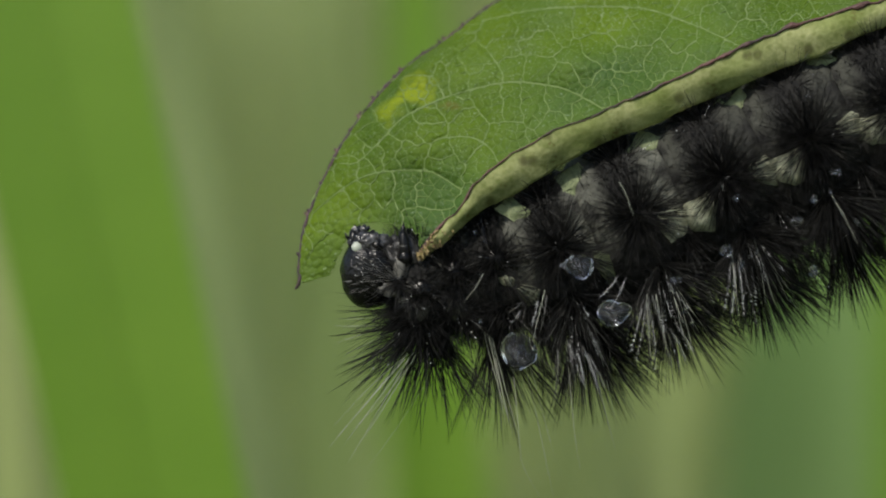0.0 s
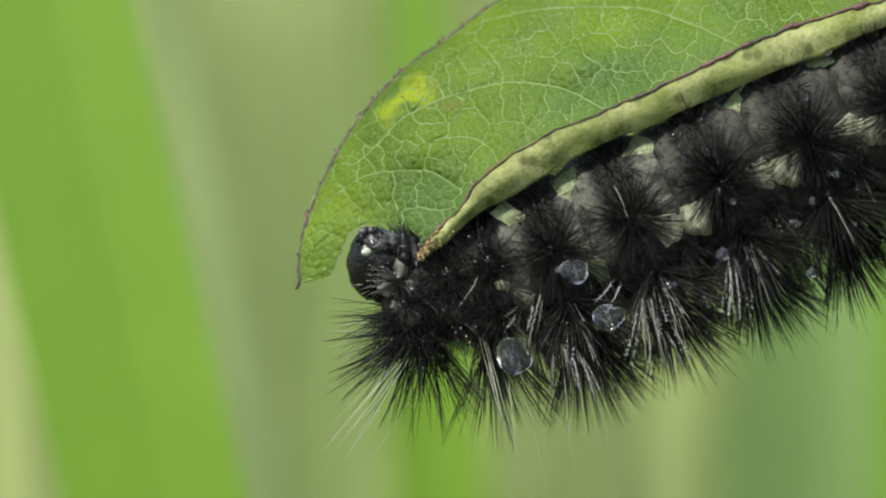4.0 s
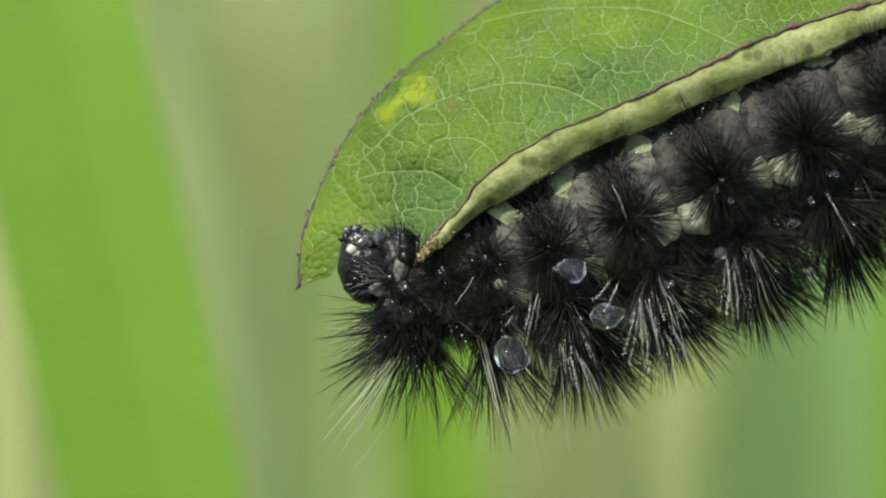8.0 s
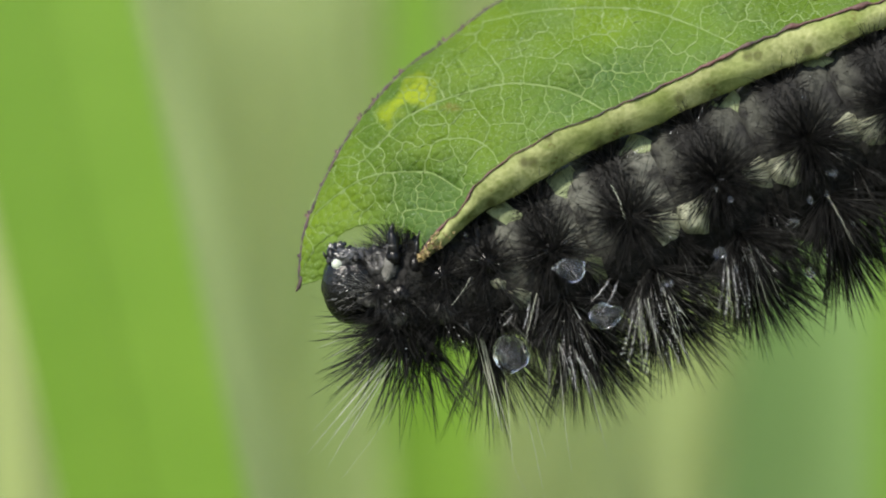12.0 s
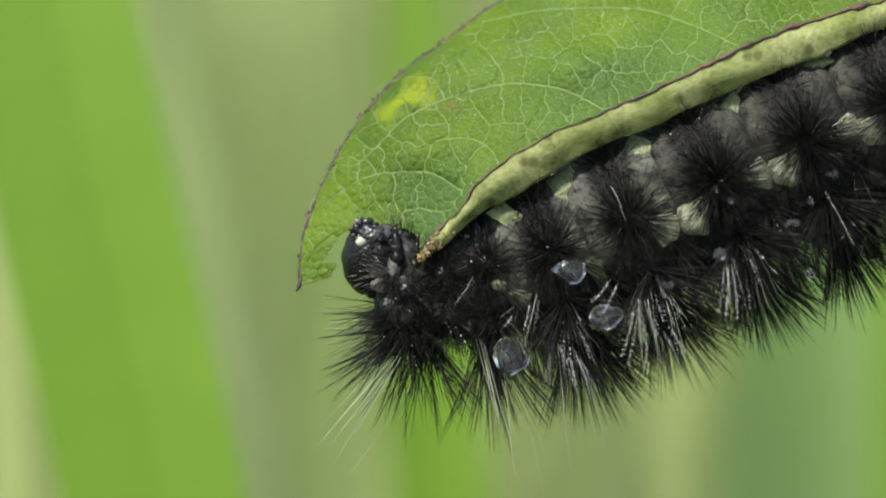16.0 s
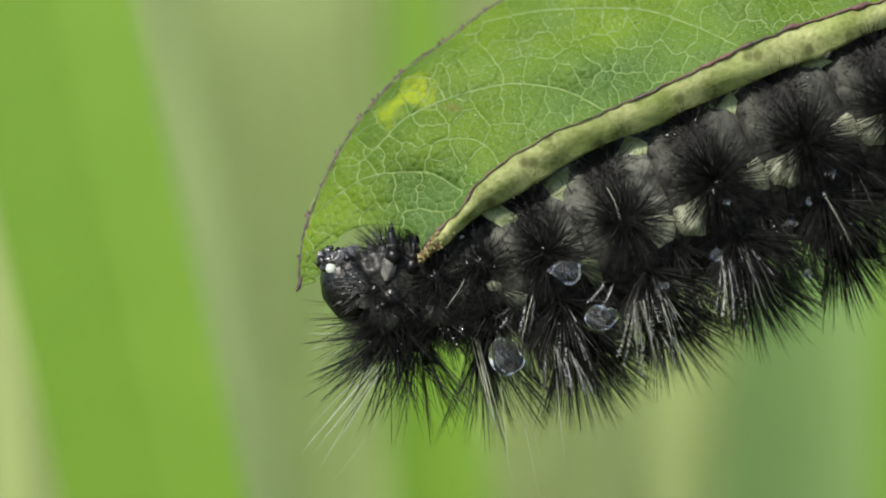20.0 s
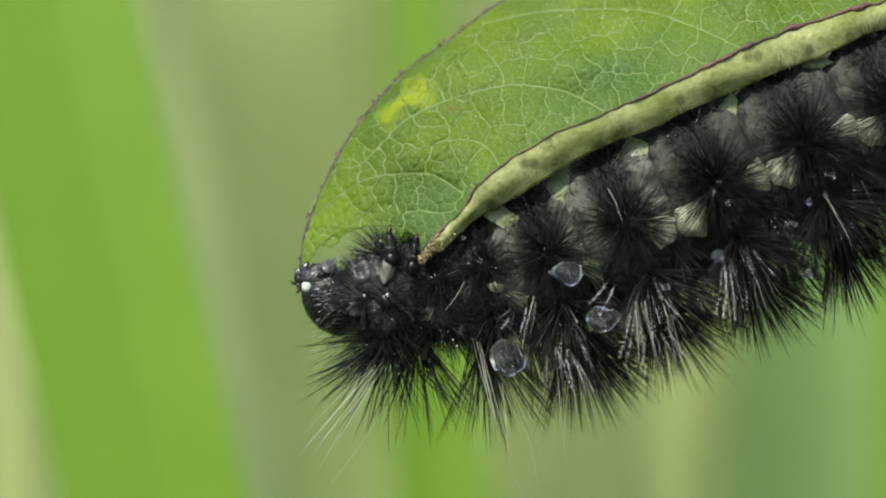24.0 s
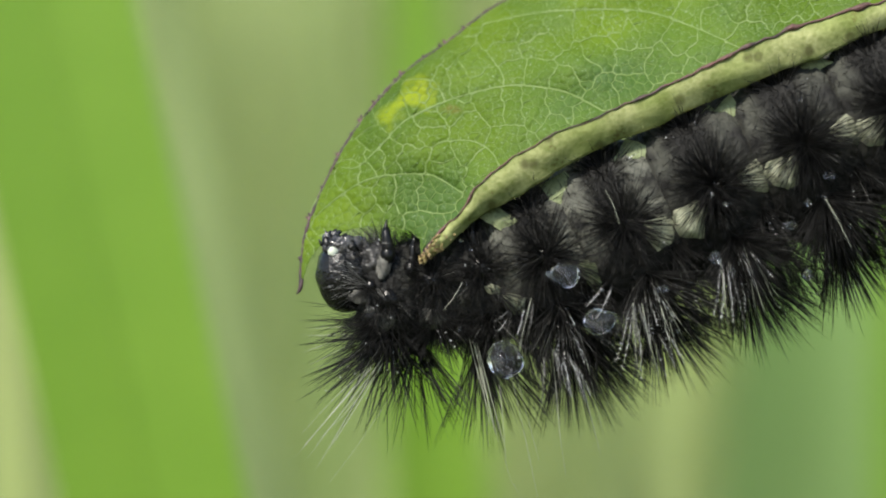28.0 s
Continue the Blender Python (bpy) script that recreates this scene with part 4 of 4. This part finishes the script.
    neck = part("neck", (V, F), SKIN, root, "black neck with a grey wrinkled fold", mm(0, 0, 0))
    V, F = ball(1.2, 0.9, 1.25, 40, 26, 0.25)
    for v in V:
        v[1:] *= 1 + 0.07 * math.sin(v[0] * 9 + v[2] * 2) + 0.12 * noise.noise(Vector(v * 3.1))
    part("neck_fold", moved(turned((V, F), 0, -18, 0), 0.3, -0.75, 0.8), NECK, neck, "soft grey wrinkled fold")
    # the first bristle star, wet; its glints towards the head are grey-painted bristles
    star = np.array((0.1, -1.66, -0.25))
    part("wart", moved(ball(0.34, 0.25, 0.34, 14, 9, 0.2), *star), HORN, neck)
    for n, way, spread, length, r0, material in ((46, (-0.1, -0.7, -0.1), 80, 1.3, 0.02, BRISTLE), (22, (-1, -0.35, 0.15), 40, 1.6, 0.015, GREY_GLINT), (24, (-0.3, -0.3, -1), 45, 2.6, 0.024, BRISTLE)):
        D = around(way, spread, n)
        part("star_bristle", hairs(star + D * 0.2, D, length * rng.uniform(0.55, 1.1, n), r0, 0.06), material, neck)
    for x, z in ((-0.4, -0.85), (0.75, -0.75)):
        part("pale_patch", moved(turned(ball(0.62, 0.2, 0.36, 20, 12, 0.5), 0, 12, 0), x, -1.62, z), GREY_PALE, neck, "ash-grey bare skin patch")
    n = 130
    D = around((-0.45, -0.25, 1), 52, n)
    B = np.array((0.1, -0.7, 0.5)) + D * 0.75
    part("neck_bristle", hairs(B, D, rng.uniform(0.6, 1.7, n), 0.018, 0.1), BRISTLE, neck, "soft dark hairs of the neck")
    n = 70
    D = around((-0.5, -0.2, 1), 50, n)
    part("neck_bristle", hairs(np.array((0.0, -0.4, 0.5)) + D * 0.8, D, rng.uniform(1.0, 2.0, n), 0.014, 0.1), GREY_GLINT, neck, "soft grey hairs of the neck")
    h = head(root)
    legs = [leg(root, (-2.06, -1.9, 0.27), 1.25, -4), leg(root, (-1.37, -1.4, -0.15), 0.8, 6), leg(root, (1.85, -0.9, 0.63), 1.1, -8)]
    return root, segs, h, legs, neck


PATCHES = [
    (0, -0.9, -0.6, 0.42, 0.26, -10, GREY_PALE), (0, 0.2, -0.75, 0.3, 0.2, 10, GREY_PALE), (1, -0.5, -1.2, 0.4, 0.26, 0, GREY_PALE),
    (2, 0.35, -0.7, 0.42, 0.3, -20, PALE)]
# segment, star, direction of the fan in degrees, inner and outer reach in mm, half spread, lift
FANS = [(1, (-0.1, -0.75), -95, 0.3, 1.5, 38, 0.2), (0, (-0.5, -0.5), -70, 0.3, 1.3, 44, 0.2), (2, (0.45, -0.85), -40, 0.4, 2.0, 26, 0.75), (3, (1.0, -0.5), -36, 0.6, 2.8, 30, 0.4), (4, (-0.1, 0.3), -37, 1.1, 2.8, 25, 0.12), (5, (0.0, 0.1), 213, 1.1, 3.1, 24, 0.45), (5, (0.0, 0.1), -12, 1.2, 3.2, 21, 0.25),
        (6, (0.1, 0.25), 212, 0.9, 2.9, 26, 0.4), (6, (0.1, 0.2), -7, 1.3, 3.4, 20, 0.4), (7, (0.0, 0.2), 206, 0.7, 2.6, 26, 0.35), (7, (0.0, 0.2), -10, 1.3, 3.3, 20, 0.3)]
# corners of the fleshy prolegs that hold the rim
PROLEGS = [(2, ((2.33, -0.9, 1.91), (3.11, -0.9, 2.66), (4.42, -1, 2.12), (3.46, -1.1, 1.58))), (3, ((5.50, -1, 3.62), (6.76, -0.9, 4.45), (7.71, -1.1, 3.79), (6.24, -1.3, 2.78))),
           (4, ((9.32, -1.2, 4.93), (10.07, -1, 6.13), (11.67, -1.2, 5.91), (10.50, -1.4, 5.04))), (5, ((14.57, -1.2, 7.49), (15.42, -1, 8.46), (16.21, -1.2, 7.91), (15.27, -1.4, 7.43))),
           (5, ((13.79, -1.2, 7.20), (14.28, -1.1, 7.92), (14.93, -1.2, 7.67), (14.74, -1.3, 6.83))), (6, ((18.84, -1.2, 9.64), (19.60, -1, 10.43), (20.84, -1.2, 10.42), (20.03, -1.3, 9.94)))]
PALE_HAIRS = [
    (0, (-0.6, -1.8, -3.4), (-0.66, -0.1, -0.86), 6.6, 4, 6), (2, (-1.35, -2.6, -3.2), (-0.0, -0.1, -1), 6.0, 6, 6), (4, (0.35, -4.0, -3.1), (0.02, -0.25, -1), 4.4, 5, 14), (5, (0.3, -4.1, -3.2), (0.0, -0.25, -1), 4.2, 5, 10), (3, (0.3, -2.6, -3.2), (-0.08, 0, -1), 8.4, 2, 3),
    (2, (0.4, -1.0, -3.0), (0.02, 0.05, -1), 9.6, 2, 3), (0, (-0.8, -0.4, -1.6), (-1, -0.1, -0.28), 4.2, 4, 14)]
# segment, course of a single long hair, its thickness at the root in mm
LONG_HAIRS = [
    (2, ((3.01, 0.5, -4.48), (3.40, -1.2, -7.43), (3.60, -2, -9.79), (3.81, -2.2, -11.57), (4.70, -2, -13.18)), 0.03), (3, ((6.06, 0, -4.17), (6.31, -1.8, -7.12), (6.50, -2.6, -9.47), (6.83, -2.6, -11.79)), 0.034), (4, ((8.84, -3.6, 3.34), (9.20, -4.4, 2.62), (9.54, -4.6, 1.56)), 0.034),
    (6, ((20.12, -4.2, 2.74), (20.76, -5, 1.50), (21.39, -5.2, 0.21)), 0.036), (3, ((4.97, -3.4, -2.34), (4.65, -4.6, -3.50), (4.30, -4.8, -5.03)), 0.045), (4, ((10.27, -4, -2.57), (10.33, -4.8, -4.38), (10.54, -4.6, -6.45)), 0.04),
    (4, ((10.75, -4, -2.57), (11.06, -4.8, -4.38), (11.60, -4.6, -6.30)), 0.04), (5, ((14.77, -4.4, -0.41), (14.92, -5.2, -2.03), (15.11, -5, -3.73)), 0.038), (0, ((-2.74, -1.4, -5.94), (-4.28, -2.4, -7.70), (-6.29, -2.6, -10.00)), 0.036),
    (0, ((-2.92, -1.4, -5.94), (-4.58, -2.2, -7.40), (-6.48, -2.2, -9.43)), 0.03), (0, ((-2.51, -1.2, -6.24), (-3.99, -2, -8.15), (-5.48, -2, -9.64)), 0.03), (0, ((-1.78, 1.5, -7.51), (-3.35, -0.6, -9.85), (-4.00, -1.1, -10.72), (-4.96, -1.2, -11.97)), 0.02), (1, ((1.60, -2.6, -1.45), (1.24, -3.4, -2.10), (0.62, -3.6, -2.93)), 0.036)]


# segment, root and tip (x, z) of a wet bristle, beads on it
WET = [
    (4, (10.27, -2.75), (9.65, -6.13), 11),
    (4, (10.35, -2.66), (10.32, -6.51), 0),
    (4, (10.53, -2.6), (11.41, -6.28), 0),
    (4, (10.68, -3.04), (12.0, -6.51), 5),
    (4, (10.03, -2.9), (9.32, -5.69), 9),
    (4, (10.44, -3.34), (10.68, -6.63), 12),
    (5, (14.89, -0.73), (14.74, -3.52), 16),
    (5, (15.07, -0.73), (15.36, -3.73), 14),
    (5, (14.71, -0.73), (14.33, -3.37), 7),
    (5, (15.13, -0.43), (16.07, -4.26), 3),
    (3, (6.56, -5.4), (7.03, -7.46), 12),
    (3, (6.91, -5.25), (7.74, -7.6), 14)]
WET += [
    (3, (7.21, -5.69), (8.09, -7.46), 8),
    (3, (6.12, -4.96), (6.86, -7.16), 6),
    (3, (5.03, -2.6), (4.68, -4.52), 0),
    (3, (4.56, -2.75), (4.21, -4.22), 8),
    (3, (3.71, -2.99), (3.03, -3.49), 0),
    (3, (3.65, -3.4), (3.15, -4.07), 4),
    (4, (8.77, -1.57), (7.74, -2.75), 9),
    (4, (9.15, -1.72), (8.33, -3.34), 8),
    (5, (11.51, -4.26), (12.39, -6.02), 7),
    (5, (11.8, -3.96), (12.83, -5.73), 8),
    (4, (5.62, -5.4), (5.44, -8.04), 0),
    (4, (6.12, -4.96), (6.56, -7.46), 0)]


# segment, place, half sizes
DROPS = [
    (3, (3.66, -1.7, -5.60), (1.0, 0.6, 0.95)), (4, (8.58, -4.0, -3.55), (0.82, 0.55, 0.74)), (3, (6.80, -3.8, -1.10), (0.78, 0.5, 0.66)),
    (5, (14.44, -5, -0.24), (0.32, 0.3, 0.32)), (4, (11.63, -4.6, -1.83), (0.16, 0.15, 0.16)), (4, (11.93, -4.6, -1.80), (0.17, 0.16, 0.17)), (4, (12.26, -4.4, -3.42), (0.17, 0.16, 0.14)),
    (4, (12.65, -4.2, -4.07), (0.11, 0.1, 0.09)), (6, (20.08, -4.6, 3.92), (0.13, 0.13, 0.13)), (6, (20.41, -4.6, 3.92), (0.19, 0.18, 0.18)), (6, (20.01, -4.8, 2.88), (0.12, 0.12, 0.12)),
    (6, (19.16, -4.8, 2.53), (0.16, 0.15, 0.2)), (5, (14.99, -5, 2.53), (0.16, 0.15, 0.15)), (6, (21.41, -4.6, 1.33), (0.12, 0.12, 0.12)), (6, (18.27, -4.8, 1.35), (0.32, 0.28, 0.22)),
    (6, (19.16, -4.4, -1.24), (0.24, 0.22, 0.26)), (5, (15.29, -4.9, -1.00), (0.16, 0.15, 0.18)), (3, (5.86, -4.5, -1.03), (0.14, 0.13, 0.14)), (6, (18.95, -3.6, 7.95), (0.14, 0.13, 0.13)),
    (2, (1.30, -2.3, 0.72), (0.12, 0.1, 0.09)), (2, (1.85, -2.4, 0.25), (0.1, 0.09, 0.1)), (0, (-1.46, -2.2, -4.67), (0.09, 0.09, 0.09)), (1, (1.43, -2.6, -3.98), (0.11, 0.11, 0.13)), (2, (1.60, -2.6, -1.57), (0.08, 0.08, 0.08))]


def droplets():
    out = []
    for k, c, size in DROPS:
        shape = ball(*size, 56, 36, 0.0) if size[0] > 0.5 else ball(*size, 22, 14, 0.05)
        if size[0] > 0.5:
            for v in shape[0]:
                v[0] *= 1 + 0.28 * v[2] / size[2]
                v *= 1 + 0.30 * noise.noise(Vector(v * 1.0 + size[2] * 7)) + 0.02 * noise.noise(Vector(v * 4.0 + size[2] * 3))
        ob = link("water_droplet", *shape, WATER)
        tagged(ob, "large clear water drop held by bristles" if size[0] > 0.5 else "small clear dew drop held by bristles", "water drop", "dew drops")
        out.append((ob, k, c))
    return out


def bites():
    """The strip of leaf that is eaten, bite by bite: moment of the bite and its place along and across."""
    inner = curve([(-7.68, 0.9, -1.90), (-7.34, 0.85, -1.05), (-7.01, 0.75, -0.24), (-6.44, 0.6, 0.42), (-5.41, 0.3, 1.08), (-4.32, 0, 1.32)], 21)
    outer = curve([(-6.02, 0.28, -1.47), (-5.77, 0.22, -0.87), (-5.32, 0.1, 0.00), (-5.08, 0.02, 0.75), (-4.68, 0.0, 1.11), (-4.26, 0, 1.29)], 21)
    out = []
    base = np.array(LEAF_BASE)
    for row, col, when in ((0, 0, 22.4), (1, 0, 23.1), (2, 0, 24.4), (3, 0, 26.2), (0, 1, 16.4), (1, 1, 13.0), (2, 1, 10.4), (3, 1, 6.6)):
        G = []
        for i in range(21):
            u = row * 5 + i * 5 / 20
            k = min(int(u), 19)
            a = inner[k] + (inner[k + 1] - inner[k]) * (u - k)
            b = outer[k] + (outer[k + 1] - outer[k]) * (u - k)
            line = []
            for j in range(13):
                q = col + j / 12
                q += 0.09 * math.sin(u * 2.6 + q * 2) * (0.02 < q < 1.98)
                rag = 1 + (0.16 * noise.noise(Vector((u * 1.1, 3, 0))) + 0.14 * noise.noise(Vector((u * 3.1, 8, 0)))) * min(1, (20 - u) / 4)
                tuck = 0.12 * (1 - q) if col == 0 and q < 1 else 0
                p = a + (b - a) * (min(2, max(0, q)) * rag / 2 - tuck)
                line.append(p - (0, relief(p[0], p[2]) - 0.05 * (q < 0.3), 0))
            G.append(line)
        G = np.array(G)
        c = G.reshape(-1, 3).mean(0)
        ob = link("leaf_piece", *sheet(G - base, 0.06), LEAF)
        tagged(ob, "small green piece of leaf bitten off and eaten", "leaf piece", "bitten leaf pieces")
        out.append((ob, c - base, when))
    return out


ground()
bank()
grass_blade((78.7, 70, -2), (-70.3, 70, 657), 12.7, GRASS, "broad bright green grass blade", bow=0.0)
grass_blade((73.9, 170, -2), (-34.6, 170, 517), 4.8, GRASS_GREY, "pale grey-green grass blade", bow=0.0)
grass_blade((-5.6, 130, -2), (-40.6, 130, 515), 5.5, GRASS_PALE, "pale yellowish grass blade", bow=0.0)
grass_blade((19.0, 190, -2), (-4.5, 190, 518), 12.1, GRASS, "bright green upright grass blade", bow=0.0)
grass_blade((1.0, 160, -2), (21.5, 160, 517), 9.3, GRASS_PALE, "pale straw-green grass blade", bow=0.0)
grass_blade((-0.8, 210, -2), (43.3, 210, 519), 22.1, GRASS_BLUE, "bluish green broad grass blade", bow=0.0)
grass_blade((64.6, 185, -2), (41.1, 185, 518), 13.0, GRASS, "bright green grass blade at the thicket edge", bow=0.0)
grass_blade((-12.8, 300, -2), (-12.8, 300, 524), 7.9, GRASS_DRY, "olive green grass blade", bow=0.0)
meadow()
leaf_root, _ = leaf()
animal, segments, head_part, legs, neck_part = caterpillar()
drops = droplets()
pieces = bites()

# ---- movement ----
# seconds, sideways and upward creep of the body in mm
CREEP = [(0, 0.37, 0.18), (1, 0.38, 0.13), (2, 0.24, -0.05), (3, 0.16, 0.07), (3.5, 0.12, -0.07), (5.5, 0.14, 0.01), (6, 0.04, -0.01), (7, 0.04, -0.07), (8, 0.00, 0.00), (9, 0.04, -0.16), (10, -0.06, 0.00), (11, 0.02, -0.06), (12, -0.05, 0.02), (12.5, -0.06, -0.08), (14.5, -0.09, -0.05), (15, -0.05, -0.05), (16, -0.05, -0.05), (17, -0.22, -0.11), (18, -0.29, 0.04), (19, -0.32, -0.06), (20, -0.28, -0.10), (21, -0.27, -0.08), (21.5, -0.18, -0.12), (23.5, -0.27, -0.14), (24, -0.21, -0.16), (25, -0.27, -0.16), (26, -0.33, -0.14), (26.5, -0.27, -0.31), (27, -0.25, -0.24), (28, -0.35, -0.27)]
# seconds, place of the white socket in mm, direction of the mouth and turn of the face in degrees
NOD = [(0, -4.53, 0.12, 92, -2), (0.5, -4.47, 0.54, 91, 3), (1, -4.23, 0.21, 91, 5), (1.5, -4.12, 0.21, 91, 7), (2, -3.91, 0.21, 91, 8), (2.5, -4.09, 0.00, 92, 9), (3, -3.85, 0.30, 91, 9), (3.5, -3.70, 0.21, 91, 9), (5.5, -5.55, -1.31, 94, -6), (6, -5.13, -1.07, 104, -5), (6.5, -5.19, -1.07, 107, -4), (7, -5.01, -1.13, 108, -2), (7.5, -5.04, -0.42, 102, -1), (8, -4.80, 0.00, 100, 0), (8.5, -4.80, 0.15, 97, 0), (9, -4.83, -0.09, 99, 1), (9.5, -4.62, -0.24, 101, 2), (10, -4.77, -0.09, 103, 2), (10.2, -4.86, -0.45, 108, 2), (10.3, -4.92, -0.78, 110, 2), (10.5, -5.55, -2.12, 121, 2), (10.7, -5.90, -1.88, 125, 3), (11, -5.99, -1.85, 117, 3), (11.5, -5.90, -1.37, 112, 4), (12, -5.58, -0.78, 100, 4), (12.5, -5.52, -0.92, 104, 5), (14.5, -5.10, -0.45, 100, 7), (15, -4.98, 0.06, 91, 8), (15.5, -4.65, 0.63, 91, 6), (16, -4.29, 0.39, 91, 5), (16.3, -4.59, -0.57, 103, 4), (16.4, -5.81, -2.68, 142, 1), (16.5, -6.35, -2.89, 129, -3), (16.7, -6.65, -2.42, 127, -4), (17, -6.35, -2.24, 120, -5), (17.5, -6.50, -1.88, 115, -6), (18, -6.41, -1.37, 107, -6), (18.5, -6.38, -1.37, 118, -2), (19, -6.08, -1.34, 119, 2), (19.5, -5.67, -1.43, 123, 6), (20, -5.90, -1.01, 118, 6), (20.5, -5.87, -0.78, 117, 5), (21, -5.52, -0.63, 105, 4), (21.5, -5.25, -0.54, 103, 4), (23.5, -6.62, -2.36, 133, -6), (23.8, -6.92, -2.00, 125, -7), (24, -7.19, -1.97, 124, -8), (24.2, -7.01, -1.82, 121, -8), (24.5, -7.01, -1.49, 118, -8), (25, -6.65, -1.67, 114, -8), (25.5, -6.53, -1.13, 110, -6), (26, -6.41, -0.98, 104, -4), (26.5, -6.26, -1.01, 103, -1), (27, -6.11, -0.45, 97, 2), (27.5, -5.90, 0.06, 94, 5), (28, -5.79, -0.12, 100, 8)]
# seconds, shift of the first pair of legs in mm
STEP = [(0, 0.0, 0.0), (8, 0, 0), (10.2, 0.06, 0.0), (10.5, -0.55, -0.1), (11.5, -0.65, 0.05), (12.5, -0.5, 0), (14.5, -0.4, 0), (16.2, -0.4, 0.0), (16.5, -0.7, -0.35), (18, -0.65, -0.2), (20, -0.63, 0.05), (21.5, -0.4, 0.05), (23.5, -0.6, -0.1), (25, -0.85, 0.05), (28, -0.9, 0.15)]
# seconds, sag of the leaf in degrees
SAG = [(0, -0.08), (3.5, -0.06), (8, 0.0), (12, 0.05), (16, 0.05), (21, 0.1), (24, 0.2), (28, 0.23)]


def between(rows, t):
    for a, b in zip(rows, rows[1:]):
        if t <= b[0]:
            u = (t - a[0]) / (b[0] - a[0])
            return [p + (q - p) * u for p, q in zip(a[1:], b[1:])]
    return list(rows[-1][1:])


# seconds, how far the face tips towards the viewer's side, in degrees
FACE = [(0, 2), (0.5, 8), (1, 16), (2, 28), (3.5, 30), (5.5, 4), (7, 2), (8, 12), (10, 14), (10.5, 2), (12.5, 2), (14.5, 8), (16, 18), (16.4, 4), (18, 0), (28, 0)]


def head_pose(t):
    x, z, way, yaw = between(NOD, t)
    turn = Matrix.Rotation(radians(between(FACE, t)[0]), 3, "X") @ Matrix.Rotation(radians(90 - way), 3, "Y") @ Matrix.Rotation(radians(yaw), 3, "Z")
    # the white socket lies beside and above the head's middle
    socket = turn @ Vector((-0.55, -1.24, 1.3))
    return Matrix.Translation(((x - socket[0]) * 0.001, -0.0006, (z - socket[2]) * 0.001)) @ turn.to_4x4()


def segment_shift(k, t):
    dx, dz = between(CREEP, t)
    share = SEGMENTS[k][5]
    dx, dz = dx * share, dz * min(share, 1.0)
    if k < 2:
        h, h0 = head_pose(t).translation, head_pose(8.0).translation
        pull = (0.3, 0.1)[k]
        dx += (h[0] - h0[0]) * 1000 * pull
        dz += (h[2] - h0[2]) * 1000 * pull * 0.5
    return dx, dz


def leaf_pose(t):
    x, y, z = LEAF_BASE
    return mm(x, y, z + 450, 0, -between(SAG, t)[0], 0)


def motions():
    times = [row[0] for row in NOD]
    slow = [row[0] for row in CREEP]
    walk(head_part, [(t, head_pose(t)) for t in times])
    rows = []
    for t in times:
        h, (dx, dz) = head_pose(t).translation * 1000, segment_shift(0, t)
        (x, z) = SEGMENTS[0][1]
        rows.append((t, mm(h[0] * 0.45 + (x + dx) * 0.55, -0.3, h[2] * 0.45 + (z + dz) * 0.55 + 0.3)))
    walk(neck_part, rows)
    walk(leaf_root, [(t, leaf_pose(t)) for t, _ in SAG])
    for k, seg in enumerate(segments):
        base = seg.matrix_basis.copy()
        rows = []
        for t in (times if k < 2 else slow):
            dx, dz = segment_shift(k, t)
            rows.append((t, Matrix.Translation((dx * 0.001, 0, dz * 0.001)) @ base))
        walk(seg, rows)
    for ob, k, c in drops:
        rows = []
        for t in (times if k < 2 else slow):
            dx, dz = segment_shift(k, t)
            rows.append((t, mm(c[0] + dx, c[1], c[2] + dz + 450)))
        walk(ob, rows)
    for k, ob in enumerate(legs):
        base = ob.matrix_basis.copy()
        if k == 0:
            rows = [(t, Matrix.Translation((dx * 0.001, 0, dz * 0.001)) @ base) for t, dx, dz in STEP]
        else:
            rows = []
            for t in slow:
                dx, dz = segment_shift(2, t)
                rows.append((t, Matrix.Translation((dx * 0.0007, 0, dz * 0.0007)) @ base))
        walk(ob, rows)
    for ob, c, when in pieces:
        rows = [(t, leaf_pose(t)) for t, _ in SAG if t < when] + [(when, leaf_pose(when))]
        for t in [when + 0.3] + [q for q in times if q > when + 0.35]:
            m = leaf_pose(t)
            goal = head_pose(t).translation + Vector((0, 0, 0.45)) - m.to_3x3() @ (Vector(c) * 0.001)
            rows.append((t, Matrix.Translation(goal - m.translation) @ m))
        walk(ob, rows)


motions()
